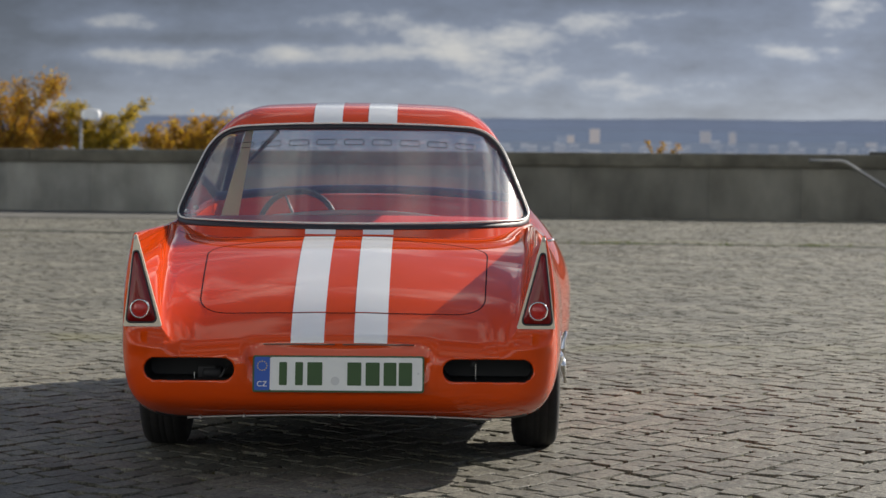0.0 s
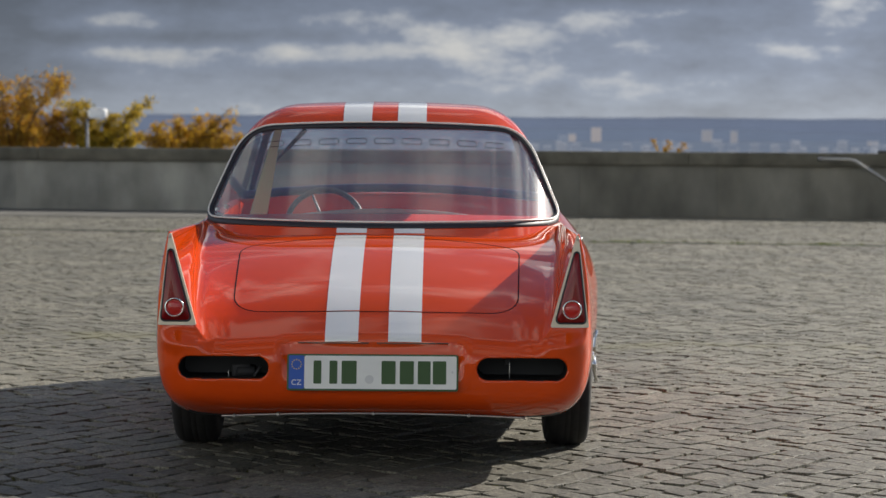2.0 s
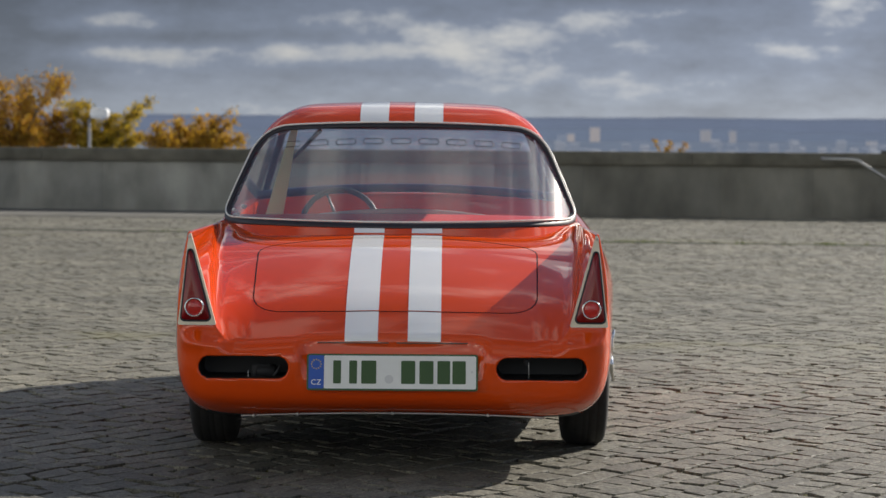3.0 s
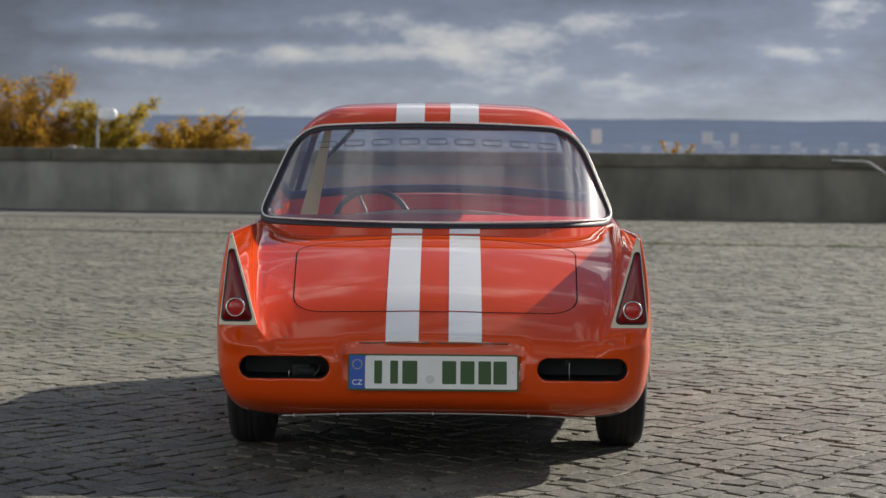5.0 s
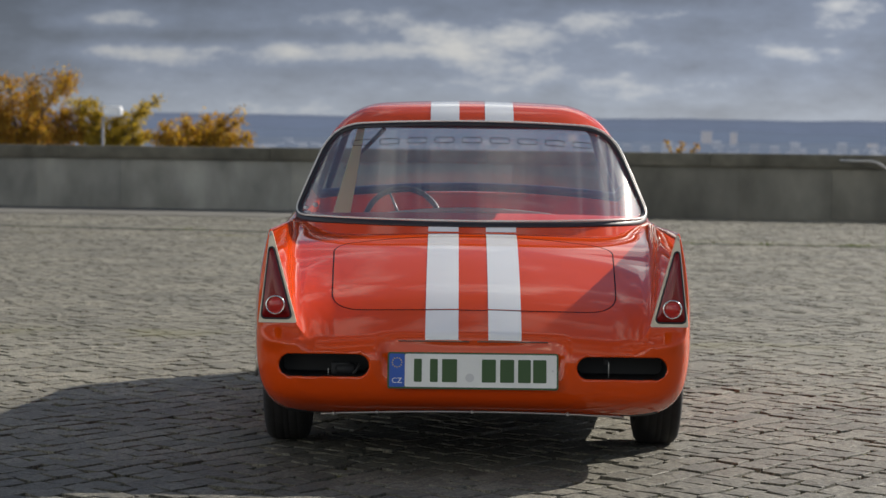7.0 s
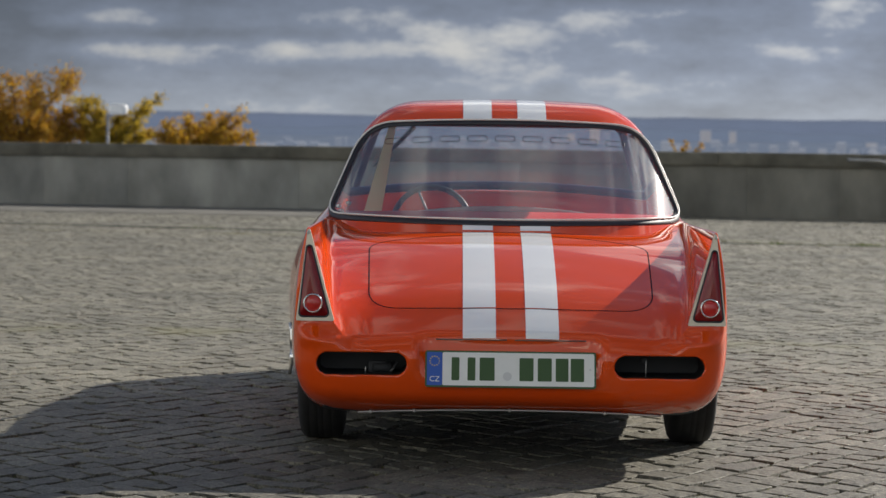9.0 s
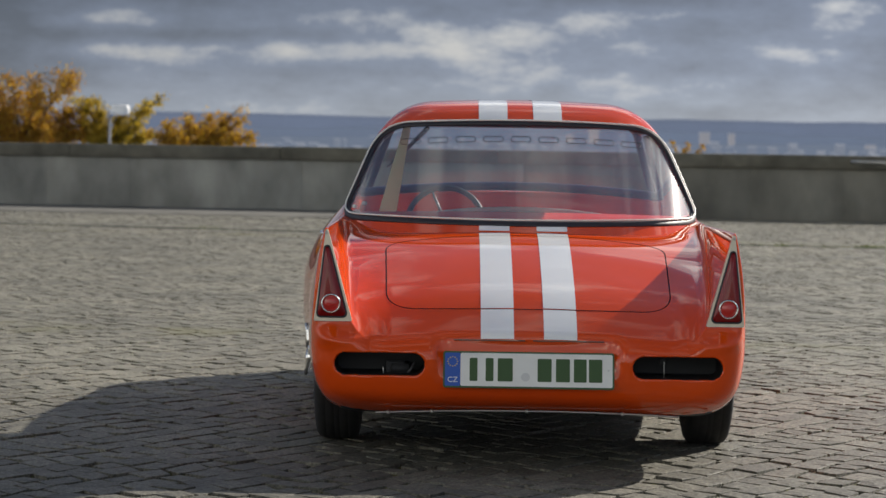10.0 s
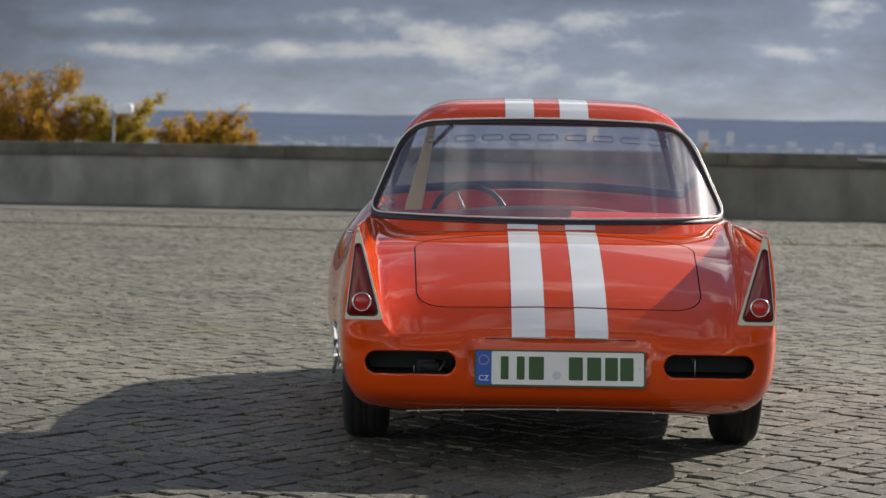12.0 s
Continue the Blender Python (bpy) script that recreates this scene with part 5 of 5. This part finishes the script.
def build_hills():
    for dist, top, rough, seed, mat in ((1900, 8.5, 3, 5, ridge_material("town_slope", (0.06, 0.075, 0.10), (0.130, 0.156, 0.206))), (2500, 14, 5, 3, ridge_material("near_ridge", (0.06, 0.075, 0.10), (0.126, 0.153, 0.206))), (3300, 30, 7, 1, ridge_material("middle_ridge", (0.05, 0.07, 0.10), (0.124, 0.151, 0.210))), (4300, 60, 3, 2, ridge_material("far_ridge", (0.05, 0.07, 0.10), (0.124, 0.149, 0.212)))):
        xs = np.linspace(-1500, 1500, 220)
        V, F = [], []
        for x in xs:
            h = top + rough * (noise.noise((x * 0.004, seed * 7.3, 0)) + 0.5 * noise.noise((x * 0.015, seed * 3.1, 1)) + 0.2 * noise.noise((x * 0.06, seed, 2)))
            V += [(x, dist, -30), (x, dist + 0.1, h * 0.8), (x, dist + 0.2, h), (x, dist + 0.4, h - 40)]
        for i in range(len(xs) - 1):
            for k in range(3):
                F.append((i * 4 + k, (i + 1) * 4 + k, (i + 1) * 4 + k + 1, i * 4 + k + 1))
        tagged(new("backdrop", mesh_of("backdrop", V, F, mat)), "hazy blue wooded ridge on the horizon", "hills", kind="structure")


build_hills()

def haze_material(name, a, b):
    """Far walls with bluish haze painted on as emission, over a little own colour, differing house by house."""
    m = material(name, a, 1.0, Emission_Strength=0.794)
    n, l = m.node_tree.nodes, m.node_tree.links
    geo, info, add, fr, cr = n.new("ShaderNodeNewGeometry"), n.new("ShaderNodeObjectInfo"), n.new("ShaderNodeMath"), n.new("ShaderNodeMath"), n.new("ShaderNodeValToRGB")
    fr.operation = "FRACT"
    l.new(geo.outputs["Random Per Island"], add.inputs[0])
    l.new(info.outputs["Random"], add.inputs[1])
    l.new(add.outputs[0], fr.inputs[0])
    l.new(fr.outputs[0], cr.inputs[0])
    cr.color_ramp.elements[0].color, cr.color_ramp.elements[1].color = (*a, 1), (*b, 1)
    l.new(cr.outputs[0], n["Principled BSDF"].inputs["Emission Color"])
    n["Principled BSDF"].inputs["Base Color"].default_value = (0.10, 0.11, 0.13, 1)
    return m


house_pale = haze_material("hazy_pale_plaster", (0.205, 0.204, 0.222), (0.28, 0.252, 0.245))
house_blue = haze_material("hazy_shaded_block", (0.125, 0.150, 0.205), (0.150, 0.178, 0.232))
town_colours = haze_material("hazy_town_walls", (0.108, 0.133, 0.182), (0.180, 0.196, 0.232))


def build_block(bearing, elev, w, mat, dist=2000):
    """A far building: bearing and elev are metres across and up per metre of distance."""
    b = thing("building", "small hazy apartment block in the far town", "building", group="far town", at=(bearing * dist, dist, 0))
    x, z = bearing * dist, elev * dist
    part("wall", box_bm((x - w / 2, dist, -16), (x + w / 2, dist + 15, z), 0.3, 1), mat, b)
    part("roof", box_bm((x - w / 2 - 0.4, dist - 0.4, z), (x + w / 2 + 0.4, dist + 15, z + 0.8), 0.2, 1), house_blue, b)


for bearing, elev, w, mat in (
    (0.0425, 0.0075, 9, house_blue), (0.0455, 0.0080, 7, house_pale), (0.0545, 0.0105, 9, house_pale), (0.128, 0.0060, 8, house_blue),
    (0.0955, 0.0098, 9, house_pale), (0.1055, 0.0095, 5, house_pale), (0.157, 0.006, 8, house_pale), (0.071, 0.0055, 10, house_pale),
    (-0.044, 0.0045, 10, house_blue), (-0.052, 0.003, 8, house_pale), (-0.065, 0.004, 9, house_blue), (-0.028, 0.004, 8, house_blue), (-0.020, 0.0038, 9, house_pale), (-0.035, 0.0035, 9, house_pale)):
    build_block(bearing, elev, w * 0.75, mat)



def build_town():
    """The rest of the town: small far blocks too many to count."""
    rnd = random.Random(8)
    V, F = [], []
    for n in range(420):
        d = rnd.uniform(1840, 1885)
        x, z = rnd.uniform(-0.22, 0.22) * d, rnd.triangular(-3, 11, 1)
        w, h = rnd.uniform(2, 8), rnd.uniform(0.8, 2.6)
        k = len(V)
        V += [(x + a * w / 2, d + b * 5, c) for c in (-20, z + h) for a, b in ((-1, 0), (1, 0), (1, 1), (-1, 1))]
        V += [(x - w / 2, d + 2.5, z + h + 0.9), (x + w / 2, d + 2.5, z + h + 0.9)]
        F += [(k, k + 1, k + 5, k + 4), (k + 1, k + 2, k + 6, k + 5), (k + 3, k, k + 4, k + 7), (k + 4, k + 5, k + 9, k + 8), (k + 5, k + 6, k + 9), (k + 7, k + 4, k + 8)]
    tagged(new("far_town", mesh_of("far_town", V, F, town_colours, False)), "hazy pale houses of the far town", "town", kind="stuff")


build_town()

# ---- paving of granite setts ----
SETT, ROW, ROW_TURN, SKEW = 0.126, 0.109, radians(59), 0.34


def sett_rings(w, d, rnd):
    """Local points of one sett: w along the row, d across; a flat, slightly worn top."""
    j = lambda a: rnd.uniform(-a, a)
    base = [(-w / 2, -d / 2), (w / 2, -d / 2), (w / 2, d / 2), (-w / 2, d / 2)]
    skew = SKEW + j(0.26)
    base = [(x + y * skew + j(0.014), y + j(0.012)) for x, y in base]
    inset = rnd.uniform(0.002, 0.005)
    P = [(x, y, -0.05) for x, y in base] + [(x, y, -0.0005 + j(0.0008)) for x, y in base]
    P += [(x - math.copysign(inset, x), y - math.copysign(inset, y), j(0.0012)) for x, y in base]
    P.append((j(0.02), j(0.02), rnd.uniform(0.0, 0.0018)))
    return P


SETT_FACES = [(a + o, (a + 1) % 4 + o, (a + 1) % 4 + o + 4, a + o + 4) for o in (0, 4) for a in range(4)] + [(8 + a, 8 + (a + 1) % 4, 12) for a in range(4)]
NEAR = (-1.6, 1.75, -1.05, -0.05)  # the stretch before the tail, each sett an object


def add_moss(V, F, x, y, a, length, rnd):
    """One low ragged ridge of moss along a joint."""
    ca, sa, k, n = math.cos(a), math.sin(a), len(V), 5
    shift = rnd.uniform(-0.02, 0.02)
    for i in range(n):
        u = (i / (n - 1) - 0.5) * length + shift
        half, top = rnd.uniform(0.003, 0.010), rnd.uniform(-0.010, -0.002) if 0 < i < n - 1 else -0.017
        for v, z in ((-half, -0.019), (rnd.uniform(-0.002, 0.002), top), (half, -0.019)):
            V.append((x + ca * u - sa * v, y + sa * u + ca * v, ground_z(y) + z))
    for i in range(n - 1):
        for j in (0, 1):
            p = k + i * 3 + j
            F.append((p, p + 3, p + 4, p + 1))


def build_paving():
    rnd = random.Random(21)
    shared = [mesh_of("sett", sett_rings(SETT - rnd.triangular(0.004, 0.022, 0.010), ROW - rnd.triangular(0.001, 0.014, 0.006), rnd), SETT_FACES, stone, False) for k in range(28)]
    moss_rnd = random.Random(77)
    MV, MF = [], []
    V, F, near = [], [], 0
    c, s = math.cos(ROW_TURN), math.sin(ROW_TURN)
    lean = math.atan(SLOPE)
    for r in range(-200, 308):
        v = r * ROW
        u = -24 + rnd.uniform(0, SETT)
        wave = rnd.uniform(-0.005, 0.005)
        while u < 32:
            w = SETT * rnd.choice((0.7, 0.82, 0.92, 1.0, 1.0, 1.1, 1.22, 1.4))
            uu = u + w / 2
            u += w
            vv = v + wave + 0.03 * math.sin(uu * 0.9 + r * 0.03) + 0.008 * math.sin(uu * 3.7 + r * 0.4) + rnd.uniform(-0.006, 0.006)
            x, y = c * uu - s * vv, s * uu + c * vv
            if y < -11 or y > 29.2 or abs(x) > max(6.1, 1.1 + 0.185 * (y + 8.4)):
                continue
            if y > 28.6 - 0.181 * (x - 5.2) - 0.1:
                continue
            for (du, dv), turn, length in (((0, ROW / 2), 0.0, w), ((w / 2, 0), math.atan2(1, SKEW), ROW)):
                if y < 8 and moss_rnd.random() < (0.85 if turn == 0 else 0.55):
                    add_moss(MV, MF, x + c * du - s * dv, y + s * du + c * dv, ROW_TURN + turn, length * moss_rnd.uniform(0.3, 1.0), moss_rnd)
            z = ground_z(y) + rnd.triangular(-0.0045, 0.002, 0.0)
            if NEAR[0] < x < NEAR[1] and NEAR[2] < y < NEAR[3] and near < 300:
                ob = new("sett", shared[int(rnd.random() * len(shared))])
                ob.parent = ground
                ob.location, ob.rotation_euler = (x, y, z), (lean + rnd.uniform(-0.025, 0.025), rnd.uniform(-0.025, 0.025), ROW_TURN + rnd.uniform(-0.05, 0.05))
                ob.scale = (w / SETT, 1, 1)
                near += 1
                continue
            k = len(V)
            a = ROW_TURN + rnd.uniform(-0.05, 0.05)
            ca, sa = math.cos(a), math.sin(a)
            tx, ty = rnd.uniform(-0.015, 0.015), rnd.uniform(-0.015, 0.015)
            for px, py, pz in sett_rings(w - rnd.triangular(0.004, 0.022, 0.010), ROW - rnd.triangular(0.001, 0.014, 0.006), rnd):
                V.append((x + ca * px - sa * py, y + sa * px + ca * py, z + pz + tx * px + ty * py))
            F.extend(tuple(i + k for i in q) for q in SETT_FACES)
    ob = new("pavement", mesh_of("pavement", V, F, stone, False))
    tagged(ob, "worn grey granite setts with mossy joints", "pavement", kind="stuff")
    tagged(new("joint_moss", mesh_of("joint_moss", MV, MF, moss_green, False)), "olive moss and dry sand in the paving joints", "moss", kind="stuff")


build_paving()


def build_weeds():
    """Low green tufts rooted along the dark strips and in the joints."""
    rnd = random.Random(5)
    V, F = [], []
    for cx, cy, w, count in ((2.05, 19.28, 0.45, 90), (4.05, 18.95, 0.35, 60), (3.1, 19.1, 0.2, 30), (5.0, 18.8, 0.25, 30), (-2.9, 21.55, 0.2, 24)):
        for n in range(count):
            x, y = cx + rnd.gauss(0, w * 0.5), cy + rnd.gauss(0, 0.04)
            a, h, lean = rnd.uniform(0, 6.3), rnd.uniform(0.012, 0.035), rnd.uniform(0, 0.03)
            dx, dy, z, k = 0.008 * math.cos(a), 0.008 * math.sin(a), ground_z(y), len(V)
            V += [(x - dx, y - dy, z - 0.01), (x + dx, y + dy, z - 0.01), (x + dx * 0.6 - dy * lean * 20, y + dy * 0.6 + dx * lean * 20, z + h * 0.7), (x - dy * lean * 40, y + dx * lean * 40, z + h)]
            F.append((k, k + 1, k + 2, k + 3))
    tagged(new("weeds", mesh_of("weeds", V, F, weed_green, False)), "small green weeds in the paving joints", "weeds", kind="stuff")


build_weeds()
